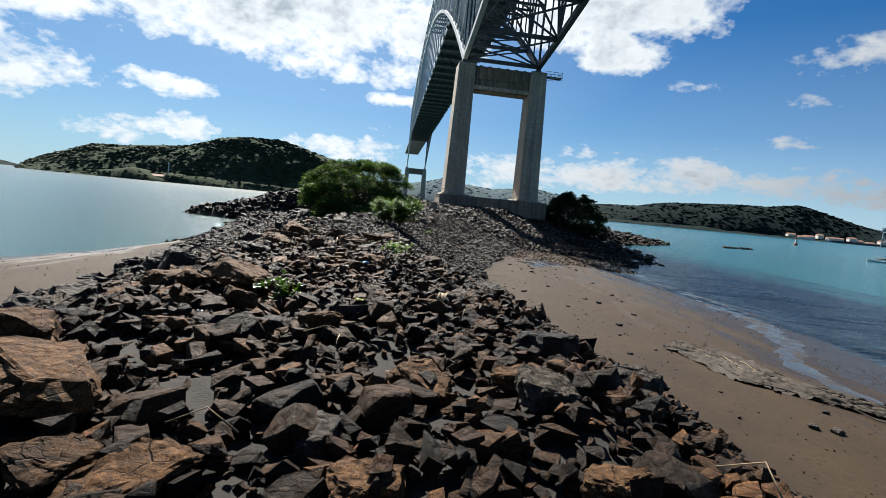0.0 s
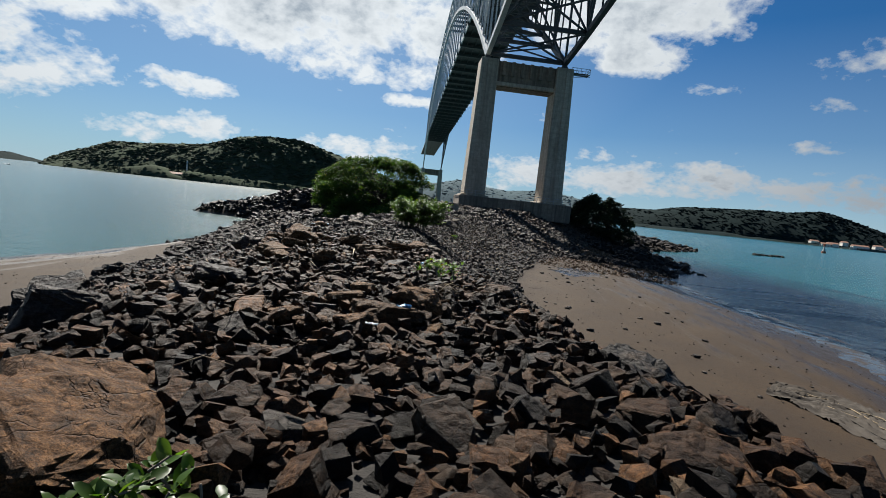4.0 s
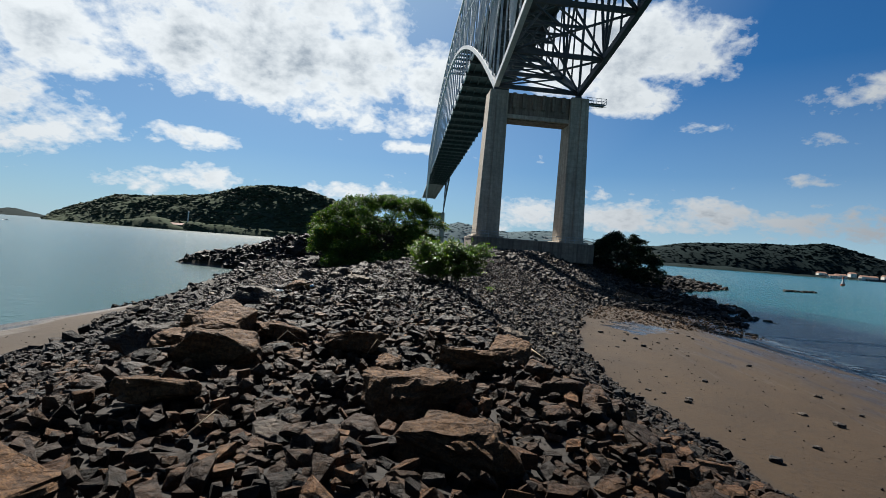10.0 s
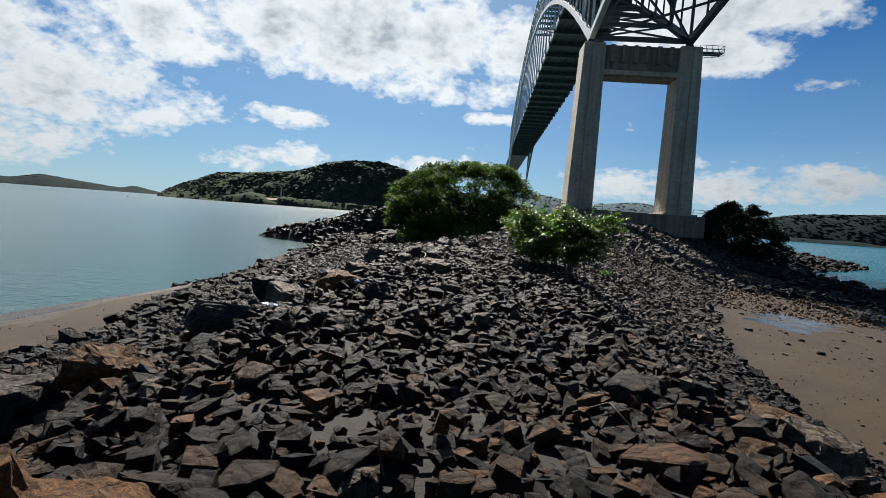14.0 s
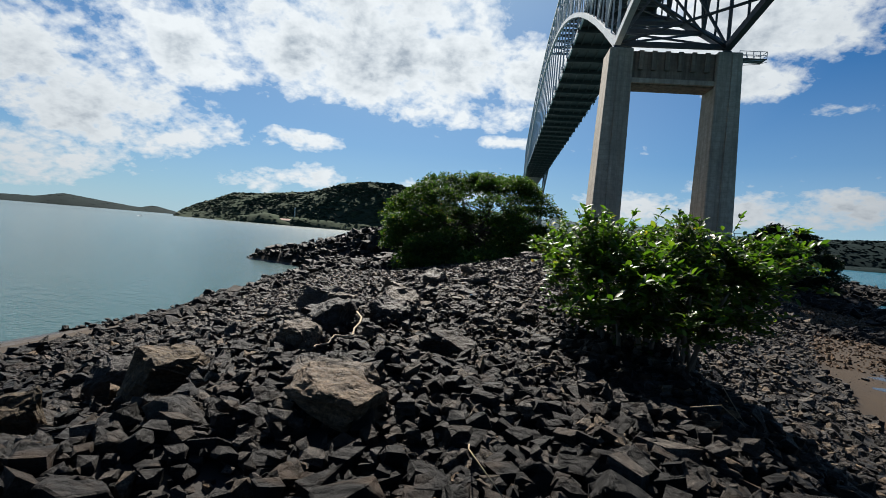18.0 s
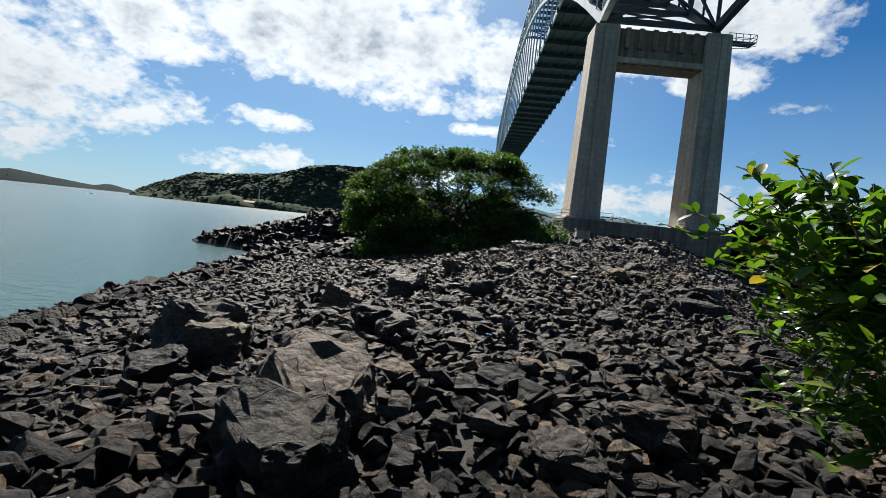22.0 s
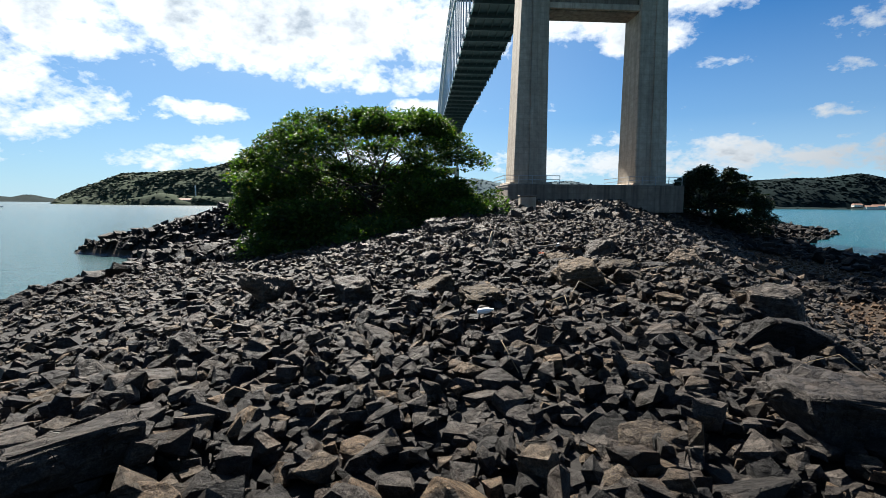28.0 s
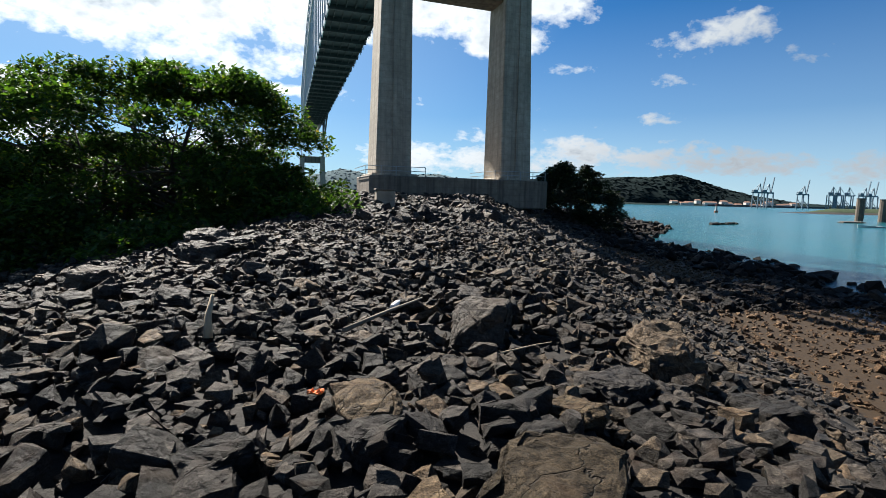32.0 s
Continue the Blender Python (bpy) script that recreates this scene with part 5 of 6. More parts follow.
def build_hill(name, xs, zs, y, deep, trees, size, rs, label, rough=2.5, base=-1.0, mat=WOODS):
    """A wooded ridge: its ground, and the tree tops on the side that faces the water."""
    xs, zs = np.array(xs, float), np.array(zs, float)
    gx = np.linspace(xs[0], xs[-1], 110)
    gy = np.linspace(0, 1, 26)
    X, V = np.meshgrid(gx, gy)
    top = np.interp(X, xs, zs)
    lift = np.sin(np.clip(V * 1.0, 0, 1) * math.pi / 2) ** 0.8
    bend = 14 * wobble(X, V * 60, 0.02, 3.0)
    Z = base + (top * 0.91 * (1 + deep / y) - base) * lift + rough * wobble(X, V * deep, 0.05, 2.0) * lift
    Y = y + V * deep + bend * (1 - V)
    X = X * (1 + V * deep / y)
    n, m = X.shape
    idx = np.arange(n * m).reshape(n, m)
    f = np.stack([idx[:-1, :-1], idx[:-1, 1:], idx[1:, 1:], idx[1:, :-1]], -1).reshape(-1, 4)
    hill = raw(name, np.stack([X, Y, Z], -1).reshape(-1, 3), f, mat, smooth=True)
    tagged(hill, label, "hill", kind="structure")
    x, v = rs.uniform(xs[0], xs[-1], trees), rs.uniform(0, 1, trees) ** 0.9
    t = np.interp(x, xs, zs)
    lf = np.sin(v * math.pi / 2) ** 0.8
    z = base + (t * 0.93 * (1 + deep / y) - base) * lf - size * 0.16
    yy = y + v * deep + 14 * wobble(x, v * 60, 0.02, 3.0) * (1 - v)
    x = x * (1 + v * deep / y)
    s = size * (0.45 + 1.3 * rs.uniform(0, 1, trees) ** 2.2)
    ok = z > 0.3
    vv, ff = scatter(CLUMP, np.stack([x, yy, z], -1)[ok], np.stack([s, s, s * rs.uniform(0.5, 0.7, trees)], -1)[ok], rs.uniform(0, 6.28, int(ok.sum())), rs.normal(0, 0.18, int(ok.sum())))
    woods = raw("forest", vv, ff, mat, smooth=True)
    tagged(woods, "dry green and brown forest covering the hillside", "forest", kind="stuff")
    return hill


rs = np.random.default_rng(5)
build_hill("hill", [-668, -650, -620, -589, -553, -493, -438, -406, -366, -327, -278, -250, -219, -190, -150, -100, -50], [0, 13, 26, 35, 48, 50, 55, 59, 72, 78, 77, 70, 60, 51, 36, 18, 0], 690, 170, 15000, 9.0, rs, "wooded hill rising from the far shore of the channel")
build_hill("shore_woods", [-575, -540, -480, -430, -380, -300, -200, -120], [3, 10, 13, 15, 13, 11, 9, 3], 676, 26, 1300, 7.0, rs, "belt of green trees along the foot of the hill")
build_hill("headland", [-520, -505, -480, -455, -430, -415], [0, 12, 18, 15, 9, 0], 670, 30, 160, 9.0, rs, "low tree-covered rocky headland at the water's edge")
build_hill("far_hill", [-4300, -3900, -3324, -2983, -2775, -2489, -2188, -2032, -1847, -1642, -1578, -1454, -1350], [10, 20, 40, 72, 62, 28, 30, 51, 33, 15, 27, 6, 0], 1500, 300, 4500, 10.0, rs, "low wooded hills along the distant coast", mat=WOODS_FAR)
build_hill("far_hill", [-1000, -700, -400, -257, -192, -59, 101, 255, 376, 520, 800], [40, 80, 120, 153, 174, 148, 131, 151, 158, 130, 60], 3000, 500, 2600, 22.0, rs, "distant mountain ridge beyond the channel, tinted blue for haze", mat=RIDGE)
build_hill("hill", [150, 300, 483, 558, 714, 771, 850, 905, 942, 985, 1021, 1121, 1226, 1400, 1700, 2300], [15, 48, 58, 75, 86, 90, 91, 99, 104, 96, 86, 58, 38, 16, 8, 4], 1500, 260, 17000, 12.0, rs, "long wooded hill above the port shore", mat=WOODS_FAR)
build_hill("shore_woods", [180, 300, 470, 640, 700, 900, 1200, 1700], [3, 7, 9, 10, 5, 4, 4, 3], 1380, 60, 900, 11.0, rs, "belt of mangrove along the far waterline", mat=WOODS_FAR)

PALE = plain("pale plaster", (0.58, 0.55, 0.50), 0.8, 0.0, 0.6, 0.12, 0.1)
ROOF = plain("rusty roof sheet", (0.28, 0.15, 0.10), 0.7, 0.0, 0.8, 0.25, 0.1)
QUAY = plain("dark quay wall", (0.055, 0.055, 0.06), 0.85, 0.0, 0.4, 0.3, 0.2)
CRANE = plain("blue grey crane steel", (0.10, 0.15, 0.19), 0.55, 0.0, 0.5, 0.2, 0.1)
RUST = plain("rust red paint", (0.32, 0.085, 0.04), 0.6, 0.0, 5.0, 0.25, 0.1)
BOAT = plain("white boat paint", (0.62, 0.63, 0.62), 0.45, 0.0, 3.0, 0.12, 0.1)
PILE = plain("old timber pile", (0.11, 0.085, 0.065), 0.9, 0.0, 5.0, 0.4, 0.6)


def build_house(x, y, z, w, d, h, label, rows=1):
    house = empty("building", (x, y, z))
    tagged(house, label, "building", group="buildings on the far shore")
    wall = part("wall", box_bm(w, d, h, (0, 0, h / 2)), PALE, house)
    bm = bmesh.new()
    pts = [(-w / 2 - 0.6, -d / 2 - 0.6, h), (w / 2 + 0.6, -d / 2 - 0.6, h), (w / 2 + 0.6, d / 2 + 0.6, h), (-w / 2 - 0.6, d / 2 + 0.6, h), (-w / 2, 0, h + d * 0.3), (w / 2, 0, h + d * 0.3)]
    q = [bm.verts.new(p) for p in pts]
    for face in ((0, 1, 5, 4), (2, 3, 4, 5), (0, 4, 3), (1, 2, 5), (3, 2, 1, 0)):
        bm.faces.new([q[i] for i in face])
    part("roof", bm, ROOF, house)
    for r in range(rows):
        for i in range(max(2, int(w / 6))):
            part("window", box_bm(1.8, 0.2, 1.6, (-w / 2 + 3 + i * (w - 6) / max(1, int(w / 6) - 1), -d / 2 - 0.05, 1.8 + 3 * r)), STEEL_DARK, wall)
    return house


rb = np.random.default_rng(15)
for i in range(16):
    build_house(850 + i * 26 + rb.uniform(-8, 8), 1376 + rb.uniform(-15, 0), 0.5 + (6 if i % 3 == 0 else 0), rb.uniform(14, 30), 12, rb.uniform(5, 10), "low pale building with a rusty roof by the port", 1 + i % 2)
build_house(-452, 684, 2.5, 22, 9, 5, "low pale building half hidden by trees on the shore")
quay = raw("quay", *scatter((np.array([(x, y, z) for x in (-0.5, 0.5) for y in (-0.5, 0.5) for z in (0, 1)], float), np.array([(0, 2, 3, 1), (4, 5, 7, 6), (0, 1, 5, 4), (2, 6, 7, 3), (1, 3, 7, 5)])), np.array([(1330.0, 1360.0, -1.0)]), np.array([(760.0, 20.0, 6.0)]), np.array([0.0])), QUAY)
tagged(quay, "long dark concrete quay wall of the port", "quay", kind="structure")

tower = empty("beacon_tower", (-446, 700, 18))
tagged(tower, "slim white beacon tower on the wooded shore", "tower")
part("shaft", tapered(1.8, 1.8, 1.3, 1.3, -9, 8, (0, 0), 0.15), PALE, tower)
part("lantern", tapered(2.2, 2.2, 0.9, 0.9, 8, 10.2, (0, 0), 0.15), BOAT, tower)

jetty = empty("jetty", (-360, 655, 0))
tagged(jetty, "row of dark timber piles of an old jetty", "jetty")
for i in range(14):
    part("pile", bar_bm((-26 + i * 4, 0, -1.5), (-26 + i * 4, 0, 4.0 + (i % 3) * 0.6), 0.9, sides=6), PILE, jetty)


def build_crane(x, y, size, boom_up, label):
    crane = empty("port_crane", (x, y, 0))
    crane.rotation_euler[2] = 0.5 if not boom_up else 0.1
    tagged(crane, label, "crane", group="cranes at the port")
    s = size
    for sx in (-0.16, 0.16):
        for sy in (-0.14, 0.14):
            part("leg", bar_bm((sx * s, sy * s, 0), (sx * s * 0.85, sy * s, s * 0.62), 1.7), CRANE, crane)
        part("cross_brace", bar_bm((sx * s, -0.14 * s, s * 0.06), (sx * s * 0.9, 0.14 * s, s * 0.45), 1.0), CRANE, crane)
    part("sill", bar_bm((-0.16 * s, 0, s * 0.3), (0.16 * s, 0, s * 0.3), 1.5), CRANE, crane)
    part("girder", bar_bm((-0.35 * s, 0, s * 0.63), (0.3 * s, 0, s * 0.63), 2.4, 3.0), CRANE, crane)
    part("machine_house", box_bm(s * 0.2, s * 0.12, s * 0.1, (-0.2 * s, 0, s * 0.7), 0.2), CRANE, crane)
    part("mast", bar_bm((0.1 * s, -2, s * 0.63), (0.04 * s, 0, s * 1.0), 1.3), CRANE, crane)
    part("mast", bar_bm((-0.05 * s, 2, s * 0.63), (0.04 * s, 0, s * 1.0), 1.3), CRANE, crane)
    if boom_up:
        part("boom", bar_bm((0.16 * s, 0, s * 0.63), (0.28 * s, 0, s * 1.28), 1.8), CRANE, crane)
    else:
        part("boom", bar_bm((0.28 * s, 0, s * 0.63), (1.0 * s, 0, s * 0.66), 1.8), CRANE, crane)
        part("stay", bar_bm((0.04 * s, 0, s * 1.0), (0.85 * s, 0, s * 0.67), 0.7), CRANE, crane)
    part("stay", bar_bm((0.04 * s, 0, s * 1.0), (-0.33 * s, 0, s * 0.65), 0.7), CRANE, crane)
    return crane


for x, y, s, up in ((804, 1000, 52, True), (828, 1003, 52, True), (917, 1006, 50, True), (972, 990, 50, False), (993, 994, 50, False), (1021, 998, 50, False), (1064, 1000, 50, True), (1086, 1002, 50, True)):
    build_crane(x, y, s, up, "tall grey port crane with its boom raised" if up else "grey port crane with its boom lowered")
spur = raw("sandbar", *scatter((np.array([(-0.5, -0.3, -0.5), (0.5, -0.5, -0.5), (0.5, 0.5, -0.5), (-0.5, 0.5, -0.5), (-0.3, -0.1, 1), (0.45, -0.2, 1), (0.45, 0.3, 1), (-0.3, 0.2, 1)], float), np.array([(0, 1, 5, 4), (1, 2, 6, 5), (2, 3, 7, 6), (3, 0, 4, 7), (4, 5, 6, 7)])), np.array([(430.0, 410.0, 0.1)]), np.array([(230.0, 70.0, 1.1)]), np.array([0.15])), GROUND)
tagged(spur, "low brown sandbar with scrub reaching into the water", "sandbar", kind="structure")
build_hill("scrub", [350, 375, 430, 520], [0.6, 4.4, 5.0, 1.5], 415, 24, 260, 3.2, rs, "low green scrub on the sandbar", 0.3)

for i, (x, y, h) in enumerate(((192.0, 229.0, 9.2), (191.0, 218.5, 8.8))):
    post = empty("mooring_pile", (x, y, 0))
    tagged(post, "weathered timber mooring pile standing in the water", "pile", group="mooring piles")
    part("shaft", bar_bm((0, 0, -1.5), (0.08, 0, h), 3.0, sides=12), PILE, post)
    part("cap", bar_bm((0.08, 0, h), (0.08, 0, h + 0.3), 3.2, sides=12), STEEL_DARK, post)


def build_boat(x, y, turn, long, label, mat):
    boat = empty("rowing_boat", (x, y, 0))
    boat.rotation_euler[2] = turn
    tagged(boat, label, "boat", group="small moored boats")
    bm = bmesh.new()
    rings = []
    for i in range(7):
        t = i / 6
        w = long * 0.17 * math.sin(math.pi * min(0.95, 0.28 + t * 0.72)) + 0.02
        y0 = (t - 0.5) * long
        lift = 0.12 * long * 0.5 * t * t
        rings.append([bm.verts.new(p) for p in ((-w, y0, 0.42 + lift), (-w * 0.6, y0, -0.12), (w * 0.6, y0, -0.12), (w, y0, 0.42 + lift), (w * 0.82, y0, 0.4 + lift), (w * 0.5, y0, 0.05), (-w * 0.5, y0, 0.05), (-w * 0.82, y0, 0.4 + lift))])
    for a, b in zip(rings, rings[1:]):
        for j in range(8):
            bm.faces.new((a[j], a[(j + 1) % 8], b[(j + 1) % 8], b[j]))
    bm.faces.new(rings[0])
    bm.faces.new(rings[-1][::-1])
    part("hull", bm, mat, boat)
    for t in (-0.2, 0.1):
        part("thwart", box_bm(long * 0.26, 0.25, 0.05, (0, t * long, 0.3)), PILE, boat)
    return boat


build_boat(130.0, 170.0, 1.2, 6.5, "small pale open boat moored off the beach", BOAT)
pontoon = empty("pontoon", (160, 203, 0))
tagged(pontoon, "low dark timber pontoon lying in the water", "pontoon")
part("deck", box_bm(9.0, 2.6, 0.35, (0, 0, 0.25), 0.05), PILE, pontoon)
for k in (-3, 0, 3):
    part("beam", box_bm(0.4, 3.0, 0.25, (k, 0, 0.5), 0.04), PILE, pontoon)
build_boat(-378, 364, 0.4, 7.0, "small dark boat far out on the water", CRANE)

buoy = empty("channel_buoy", (219, 352, 0))
buoy.scale = (0.75, 0.75, 0.8)
tagged(buoy, "red and white channel marker buoy afloat", "buoy")
part("float", bar_bm((0, 0, -0.6), (0, 0, 1.4), 3.4, sides=14), RUST, buoy)
part("mast", tapered(2.0, 2.0, 0.6, 0.6, 1.4, 5.6, (0, 0), 0.05), RAIL, buoy)
part("topmark", bar_bm((0, 0, 5.6), (0, 0, 7.4), 1.5, sides=10), RUST, buoy)

copy_thing(buoy, pose(-150, 72, 0, 0, 0, 40)).scale = (0.42, 0.42, 0.42)

ru = np.random.default_rng(31)
reef_v, reef_f = scatter(STONES[3], np.stack([81 + np.linspace(0, 12, 34), 170 + np.linspace(0, 7, 34) + ru.normal(0, 0.6, 34), ru.uniform(-0.2, 0.2, 34)], -1), ru.uniform(0.9, 1.9, (34, 1)) * np.array([[1, 1, 0.9]]), ru.uniform(0, 6.28, 34))
tagged(raw("reef", reef_v, reef_f, ROCK_WET), "dark half-drowned rocks out in the shallows", "rocks", kind="stuff")


# ---- small things on the causeway and the beach ----
PLASTIC_BLUE = plain("faded blue plastic", (0.06, 0.24, 0.42), 0.4, 0.0, 10.0, 0.2, 0.05)
PLASTIC_WHITE = plain("white plastic", (0.75, 0.75, 0.73), 0.4, 0.0, 10.0, 0.08, 0.05)
ORANGE = plain("orange plastic scrap", (0.55, 0.13, 0.02), 0.5, 0.0, 10.0, 0.2, 0.05)
YELLOW = plain("pale yellow plastic", (0.55, 0.55, 0.16), 0.5, 0.0, 10.0, 0.2, 0.05)
RUBBER = plain("black rubber", (0.012, 0.012, 0.012), 0.9, 0.0, 12.0, 0.2, 0.3)
NET = plain("brown netting", (0.030, 0.023, 0.016), 0.9, 0.0, 20.0, 0.35, 0.8)
STRAW = plain("dry straw", (0.20, 0.15, 0.09), 0.9, 0.0, 20.0, 0.25, 0.3)


def top(x, y):
    return float(land(x, y)[0])


def build_stick(name, points, thick, mat, label, category="stick"):
    pts = [(x, y, top(x, y) + up) for x, y, up in points]
    ob = part(name, tube_bm(pts, [thick * (1 - 0.6 * i / (len(pts) - 1)) for i in range(len(pts))], 6), mat)
    return tagged(ob, label, category, group="sticks among the rocks")


build_stick("driftwood", [(-12.57, 37.50, 0.30), (-12.44, 37.17, 0.29), (-12.28, 36.93, 0.28), (-12.20, 36.84, 0.27), (-12.14, 36.67, 0.25), (-12.11, 36.46, 0.24), (-12.04, 36.30, 0.22), (-12.10, 36.27, 0.20), (-12.25, 36.24, 0.20), (-12.25, 36.17, 0.19), (-12.20, 36.01, 0.18), (-12.30, 35.96, 0.16), (-12.30, 35.91, 0.17), (-12.30, 35.86, 0.16), (-12.26, 35.84, 0.16)], 0.017, DRIFT, "bleached crooked driftwood branch lying on dark rocks", "driftwood")
build_stick("stick", [(-7.12, 19.02, 0.3), (-7.06, 18.76, 0.28), (-7.00, 18.50, 0.2)], 0.016, DRIFT, "thin bleached stick lying on the rocks")
build_stick("stick", [(-9.72, 53.15, 0.25), (-9.35, 53.75, 0.3), (-8.98, 54.32, 0.28)], 0.022, BARK, "long dark stick lying across the rubble")
build_stick("stick", [(-5.85, 25.75, 0.25), (-5.62, 25.56, 0.3), (-5.40, 25.38, 0.22)], 0.014, DRIFT, "thin bleached stick lying on the rocks")
build_stick("stick", [(-2.86, 16.14, 0.2), (-2.53, 17.00, 0.3), (-2.01, 17.52, 0.25)], 0.02, DRIFT, "thin bleached stick lying on the rocks")
build_stick("plank", [(-10.70, 53.00, 0.1), (-10.71, 53.05, 0.25), (-10.69, 53.10, 0.4)], 0.035, DRIFT, "short broken pale plank standing between rocks", "plank")
rt = np.random.default_rng(41)
for i in range(46):
    y = rt.uniform(2, 63)
    x = float(np.interp(y, ROW, MIDDLE)) + rt.normal(0, 1.8)
    a, l = rt.uniform(0, 6.28), rt.uniform(0.2, 0.7)
    build_stick("twig", [(x, y, 0.2), (x + 0.5 * l * math.cos(a), y + 0.5 * l * math.sin(a), 0.26 + rt.uniform(0, 0.08)), (x + l * math.cos(a + 0.3), y + l * math.sin(a + 0.3), 0.2)], 0.006, STRAW if i % 4 else DRIFT, "dry pale twig caught among the rocks")

build_stick("stick", [(-4.08, 7.78, 0.20), (-3.97, 7.62, 0.22), (-3.80, 7.52, 0.20)], 0.006, DRIFT, "thin bleached forked stick lying on the rocks", "stick")
build_stick("stick", [(-3.95, 7.62, 0.21), (-3.94, 7.50, 0.20), (-3.92, 7.38, 0.18)], 0.005, DRIFT, "thin bleached stick leaning between stones", "stick")
build_stick("stick", [(-4.77, 7.86, 0.22), (-4.68, 7.78, 0.25), (-4.60, 7.69, 0.23), (-4.55, 7.60, 0.20)], 0.006, BARK, "thin dark twig bent across the rocks", "stick")


def build_twig_pile(x, y, wide, count, label):
    pile = empty("twig_pile", (x, y, top(x, y) + 0.2))
    tagged(pile, label, "twigs", group="dry twigs on the causeway")
    for i in range(count):
        a, l = rt.uniform(0, 3.14), wide * rt.uniform(0.3, 0.6)
        c = Vector((rt.normal(0, wide * 0.22), rt.normal(0, wide * 0.22), rt.uniform(0.0, 0.07)))
        d = Vector((math.cos(a) * l, math.sin(a) * l, rt.uniform(-0.03, 0.05)))
        part("twig", tube_bm([c - d, c + Vector((0, 0, 0.02)), c + d], [0.004, 0.0035, 0.0015], 5), STRAW if i % 3 else BARK, pile)


build_twig_pile(-4.88, 14.69, 0.36, 14, "tangle of dry brown twigs washed onto the rocks")
build_twig_pile(-4.60, 15.10, 0.45, 12, "tangle of dry brown twigs washed onto the rocks")

frond = empty("palm_frond", (-3.2, 9.7, top(-3.2, 9.7) + 0.16))
tagged(frond, "dried pale palm husk curled on the rocks", "palm frond")
for i in range(6):
    a = rt.uniform(-0.5, 0.5)
    part("fibre", tube_bm([(rt.normal(0, 0.04), -0.18, 0.02), (0.05 * a + rt.normal(0, 0.03), 0.0, 0.05 + rt.uniform(0, 0.03)), (0.22 * a + 0.06, 0.17, 0.03)], [0.008, 0.014, 0.003], 5), STRAW if i % 3 else DRIFT, frond)


def build_bottle(x, y, size, turn, mat, label):
    bottle = empty("plastic_bottle", (x, y, top(x, y) + 0.24))
    bottle.rotation_euler = (1.35, 0.2, turn)
    tagged(bottle, label, "bottle", group="litter among the rocks")
    prof = [(0.0, 0.9), (0.08, 1.0), (0.62, 1.0), (0.78, 0.55), (0.86, 0.38)]
    part("body", tube_bm([(0, 0, z * size) for z, _ in prof], [r * size * 0.17 for _, r in prof], 12), mat, bottle)
    part("cap", bar_bm((0, 0, size * 0.86), (0, 0, size * 0.95), size * 0.14, sides=10), PLASTIC_WHITE, bottle)
    return bottle


build_bottle(-11.50, 30.40, 0.2, 0.6, PLASTIC_BLUE, "faded blue plastic bottle lying among rocks")
build_bottle(-10.68, 47.62, 0.16, 1.2, PLASTIC_WHITE, "white plastic bottle lying on dark rocks")
build_bottle(-9.30, 54.10, 0.18, 2.6, PLASTIC_WHITE, "white plastic bottle lying on dark rocks")
build_bottle(-5.62, 19.85, 0.15, 0.3, PLASTIC_BLUE, "crushed blue plastic bottle lying among rocks")


def build_scrap(x, y, w, d, mat, label):
    """A torn, crumpled sheet."""
    bm = bmesh.new()
    g = [[bm.verts.new((x + (i / 6 - 0.5) * w, y + (j / 6 - 0.5) * d, top(x, y) + 0.25 + rt.uniform(-0.12, 0.2) * min(w, d))) for i in range(7)] for j in range(7)]
    for j in range(6):
        for i in range(6):
            if (i in (0, 5) or j in (0, 5)) and rt.uniform() < 0.3:
                continue
            bm.faces.new((g[j][i], g[j][i + 1], g[j + 1][i + 1], g[j + 1][i]))
    r = bmesh.ops.extrude_face_region(bm, geom=bm.faces[:])
    bmesh.ops.translate(bm, verts=[v for v in r["geom"] if isinstance(v, bmesh.types.BMVert)], vec=(0, 0, 0.006))
    bmesh.ops.recalc_face_normals(bm, faces=bm.faces[:])
    return tagged(part("plastic_scrap", bm, mat), label, "litter", group="litter among the rocks")


build_scrap(-9.80, 51.90, 0.09, 0.06, ORANGE, "torn orange plastic scrap between the stones")
build_scrap(-11.03, 27.19, 0.16, 0.1, PLASTIC_WHITE, "crumpled white plastic sheet between brown boulders")
build_scrap(-5.10, 12.20, 0.12, 0.05, PLASTIC_WHITE, "crumpled white plastic scrap on the rocks")
build_scrap(-11.70, 41.10, 0.05, 0.035, PLASTIC_BLUE, "torn blue plastic scrap between the stones")
build_scrap(-3.98, 8.40, 0.08, 0.05, YELLOW, "pale yellow plastic scrap between the stones")
build_scrap(-5.24, 7.71, 0.05, 0.03, PLASTIC_WHITE, "small white plastic scrap between the stones")
build_scrap(-5.00, 13.40, 0.16, 0.12, PLASTIC_BLUE, "torn dark blue plastic scrap between the stones")

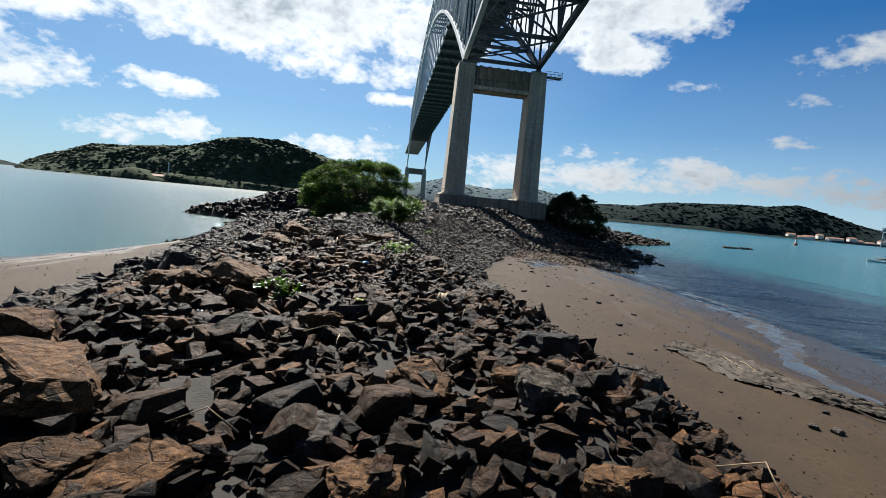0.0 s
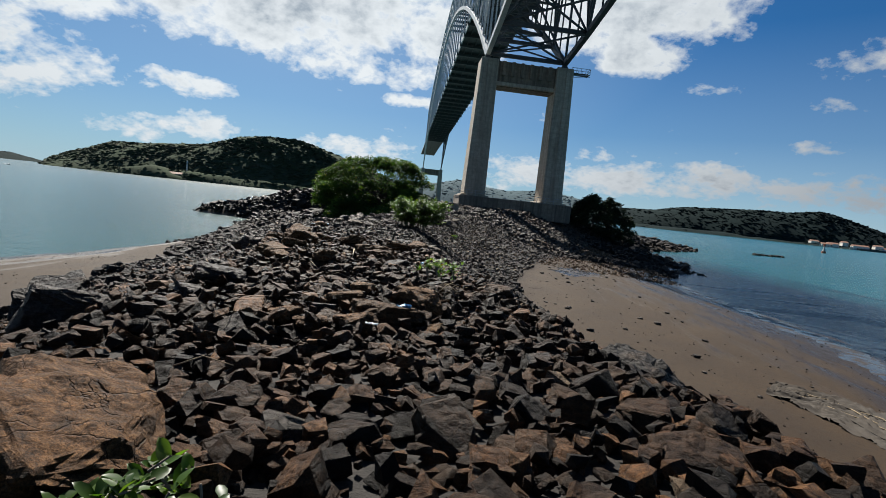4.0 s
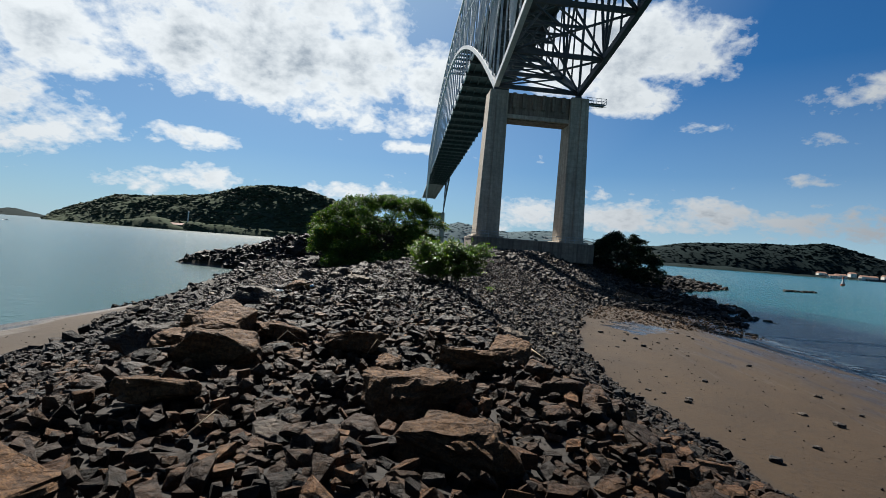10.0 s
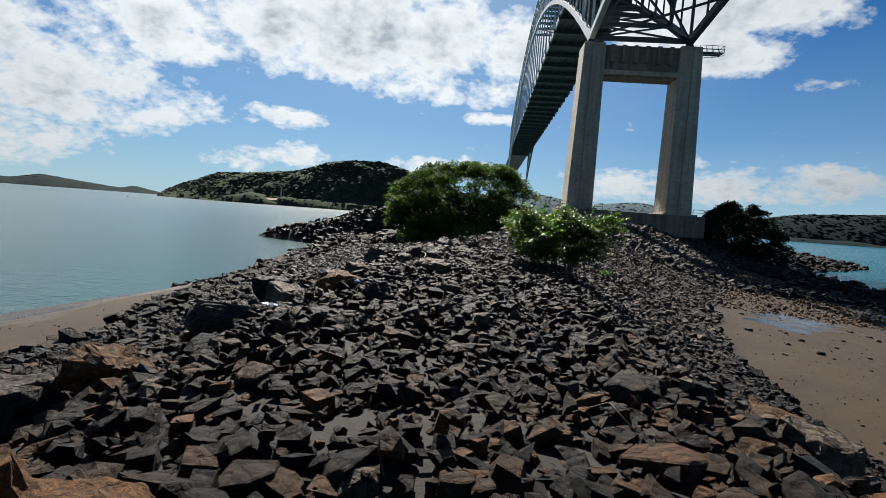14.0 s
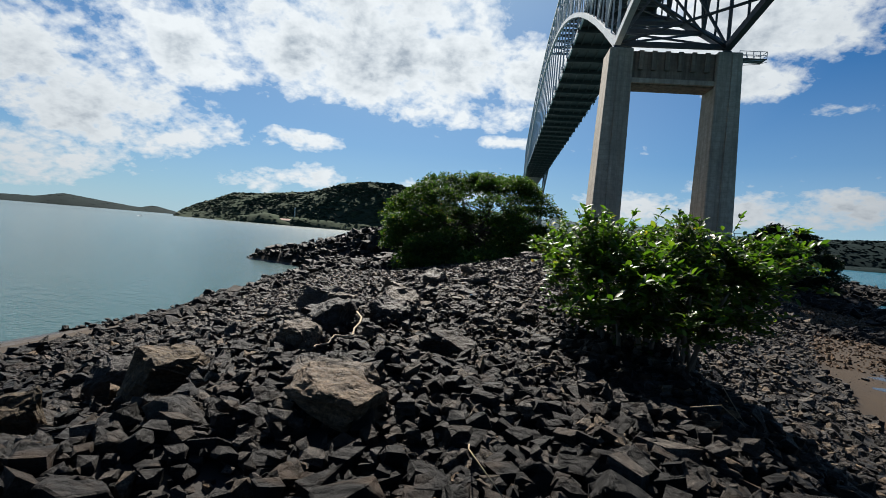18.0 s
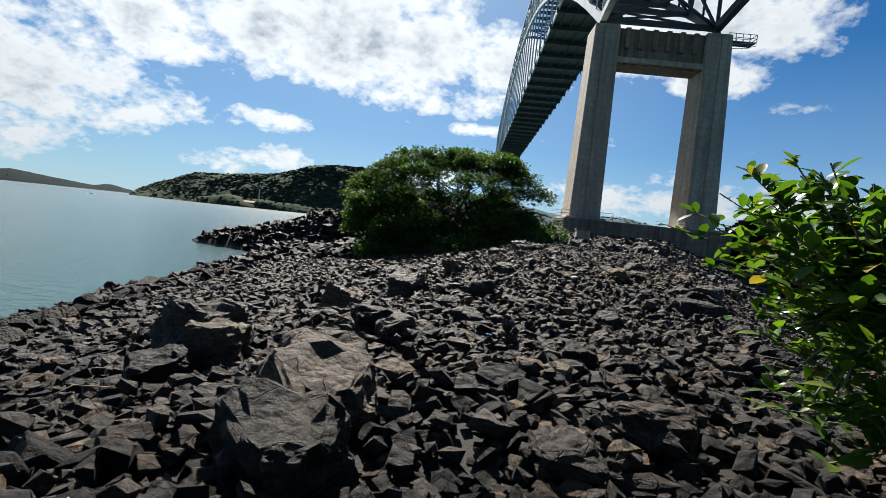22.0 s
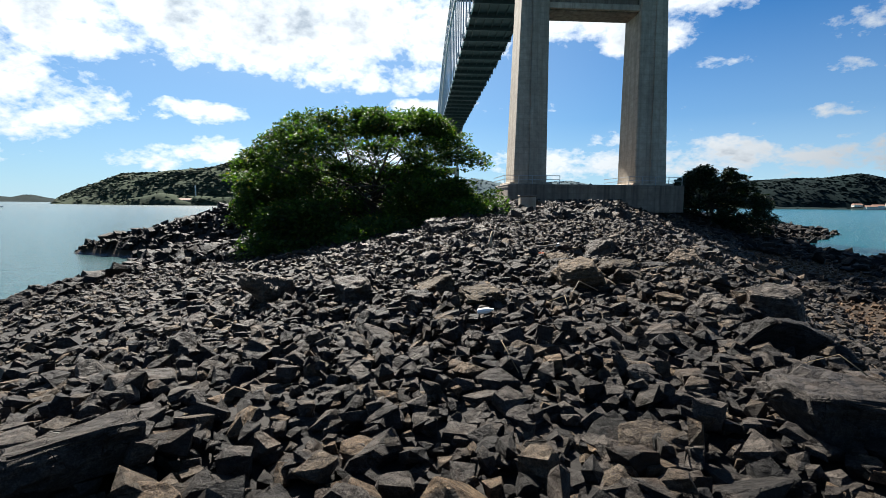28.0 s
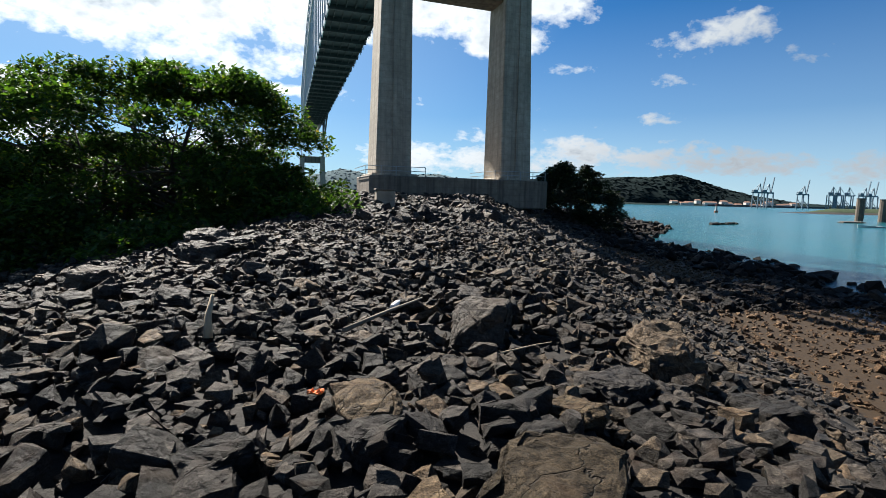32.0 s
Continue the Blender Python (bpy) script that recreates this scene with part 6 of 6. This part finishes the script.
for x, y in ((-21.3, 26.3), (-21.5, 27.1)):
    bm = bmesh.new()
    rings = []
    for i in range(20):
        a = 2 * math.pi * i / 20
        rings.append([bm.verts.new(((0.3 + 0.1 * math.cos(b)) * math.cos(a) + x, (0.3 + 0.1 * math.cos(b)) * math.sin(a) + y, top(x, y) + 0.01 + 0.08 * math.sin(b))) for b in (2 * math.pi * j / 8 for j in range(8))])
    for i in range(20):
        for j in range(8):
            bm.faces.new((rings[i][j], rings[(i + 1) % 20][j], rings[(i + 1) % 20][(j + 1) % 8], rings[i][(j + 1) % 8]))
    tagged(part("tyre", bm, RUBBER), "old black tyre half sunk in the sand", "tyre", group="tyres on the beach")


def build_net():
    """A long torn net, lying in folds on the sand, with its ropes."""
    net = empty("fishing_net", (0, 0, 0))
    tagged(net, "torn brown net lying in flat folds on the sand", "net")
    bm = bmesh.new()
    n, m = 110, 60
    g = []

    def spot(t, s):
        x = 6.4 + 5.4 * t + s * 0.75 + 0.3 * math.sin(t * 9)
        y = 25.4 - 6.4 * t + s * 0.95 + 0.35 * math.sin(t * 6 + 1)
        return x, y

    for i in range(n):
        t = i / (n - 1)
        row = []
        for j in range(m):
            s = (j / (m - 1) - 0.5) * (1.4 + 2.2 * math.sin(math.pi * min(1, t * 1.3 + 0.1)) ** 2)
            x, y = spot(t, s)
            q = Vector((s * 3.4 + 0.5 * math.sin(t * 21), t * 5.0, 0.0))
            fold = abs(noise.noise(q)) + 0.5 * abs(noise.noise(q * 2.7)) + 0.3 * abs(noise.noise(Vector((s * 14, t * 40, 2))))
            row.append(bm.verts.new((x, y, top(x, y) + 0.01 + 0.42 * max(0, 0.46 - fold) * (1.3 - abs(s) * 0.4))))
        g.append(row)
    for i in range(n - 1):
        for j in range(m - 1):
            edge = min(j, m - 2 - j) / 12 + 0.55 * noise.noise(Vector((i * 0.17, j * 0.13, 5.0)))
            if edge > 0.12:
                bm.faces.new((g[i][j], g[i + 1][j], g[i + 1][j + 1], g[i][j + 1])).smooth = True
    part("webbing", bm, NET, net)
    for k in range(11):
        s0, a, b = rt.uniform(-0.9, 0.9), rt.uniform(0.0, 0.35), rt.uniform(0.6, 1.0)
        pts = []
        for i in range(22):
            t = a + (b - a) * i / 21
            x, y = spot(t, s0 + 0.22 * math.sin(t * 13 + k) + 0.1 * math.sin(t * 37 + 2 * k))
            pts.append((x, y, top(x, y) + 0.07 + 0.03 * math.sin(t * 29 + k)))
        part("rope", tube_bm(pts, [0.022] * 22, 5), NET if k % 4 else STRAW, net, "" if k % 4 else "twisted pale rope")
    return net


build_net()

# the concrete block on the slope below the pier
block = empty("concrete_block", (-8.8, 79.0, top(-8.8, 79.0) + 0.2))
block.rotation_euler[2] = 0.12
tagged(block, "square weathered concrete block on the rubble slope", "concrete block")
part("body", box_bm(1.1, 1.0, 1.3, (0, 0, 0.25), 0.05), CONCRETE, block)
part("lid", box_bm(1.2, 1.1, 0.1, (0, 0, 0.95), 0.03), CONCRETE_DARK, block)

# stones scattered on the mud
rm = np.random.default_rng(51)
small_meshes = []
for v, f in ROUGH:
    me = bpy.data.meshes.new("stone")
    me.from_pydata(v.tolist(), [], f.tolist())
    me.materials.append(ROCK_ONE)
    small_meshes.append(me)
for i in range(60):
    y = rm.uniform(6, 60)
    x = float(np.interp(y, ROW, RIGHT_FOOT)) + rm.uniform(0.8, 9.0)
    z = top(x, y)
    if z < -0.06:
        continue
    s = rm.uniform(0.08, 0.3)
    ob = new("stone", small_meshes[i % len(ROUGH)])
    ob.location, ob.scale, ob.rotation_euler = (x, y, z + s * 0.1), (s, s, s), (0, 0, rm.uniform(0, 6.28))
    tagged(ob, "small dark stone lying on the wet sand", "stone", group="stones on the beach")


# ---- single rocks close to the walk, as pieces of the ground ----
def build_single_rocks():
    made = []
    for v, f in STONES:
        me = bpy.data.meshes.new("rock")
        me.from_pydata(v.tolist(), [], f.tolist())
        me.materials.append(ROCK_ONE)
        made.append(me)
    r = np.random.default_rng(21)
    for i in range(300):
        y = r.uniform(2, 64)
        x = float(np.interp(y, ROW, MIDDLE)) + r.normal(0, 2.6)
        z, up = land(x, y)
        if up < 0.4:
            continue
        s = r.uniform(0.13, 0.3)
        ob = new("rock", made[i % len(made)])
        ob.location = (x, y, float(z) + s * 0.16)
        ob.scale = (s, s, s * r.uniform(0.8, 1.2))
        ob.rotation_euler = (r.normal(0, 0.25), r.normal(0, 0.25), r.uniform(0, 6.28))
        ob.parent = ground


build_single_rocks()
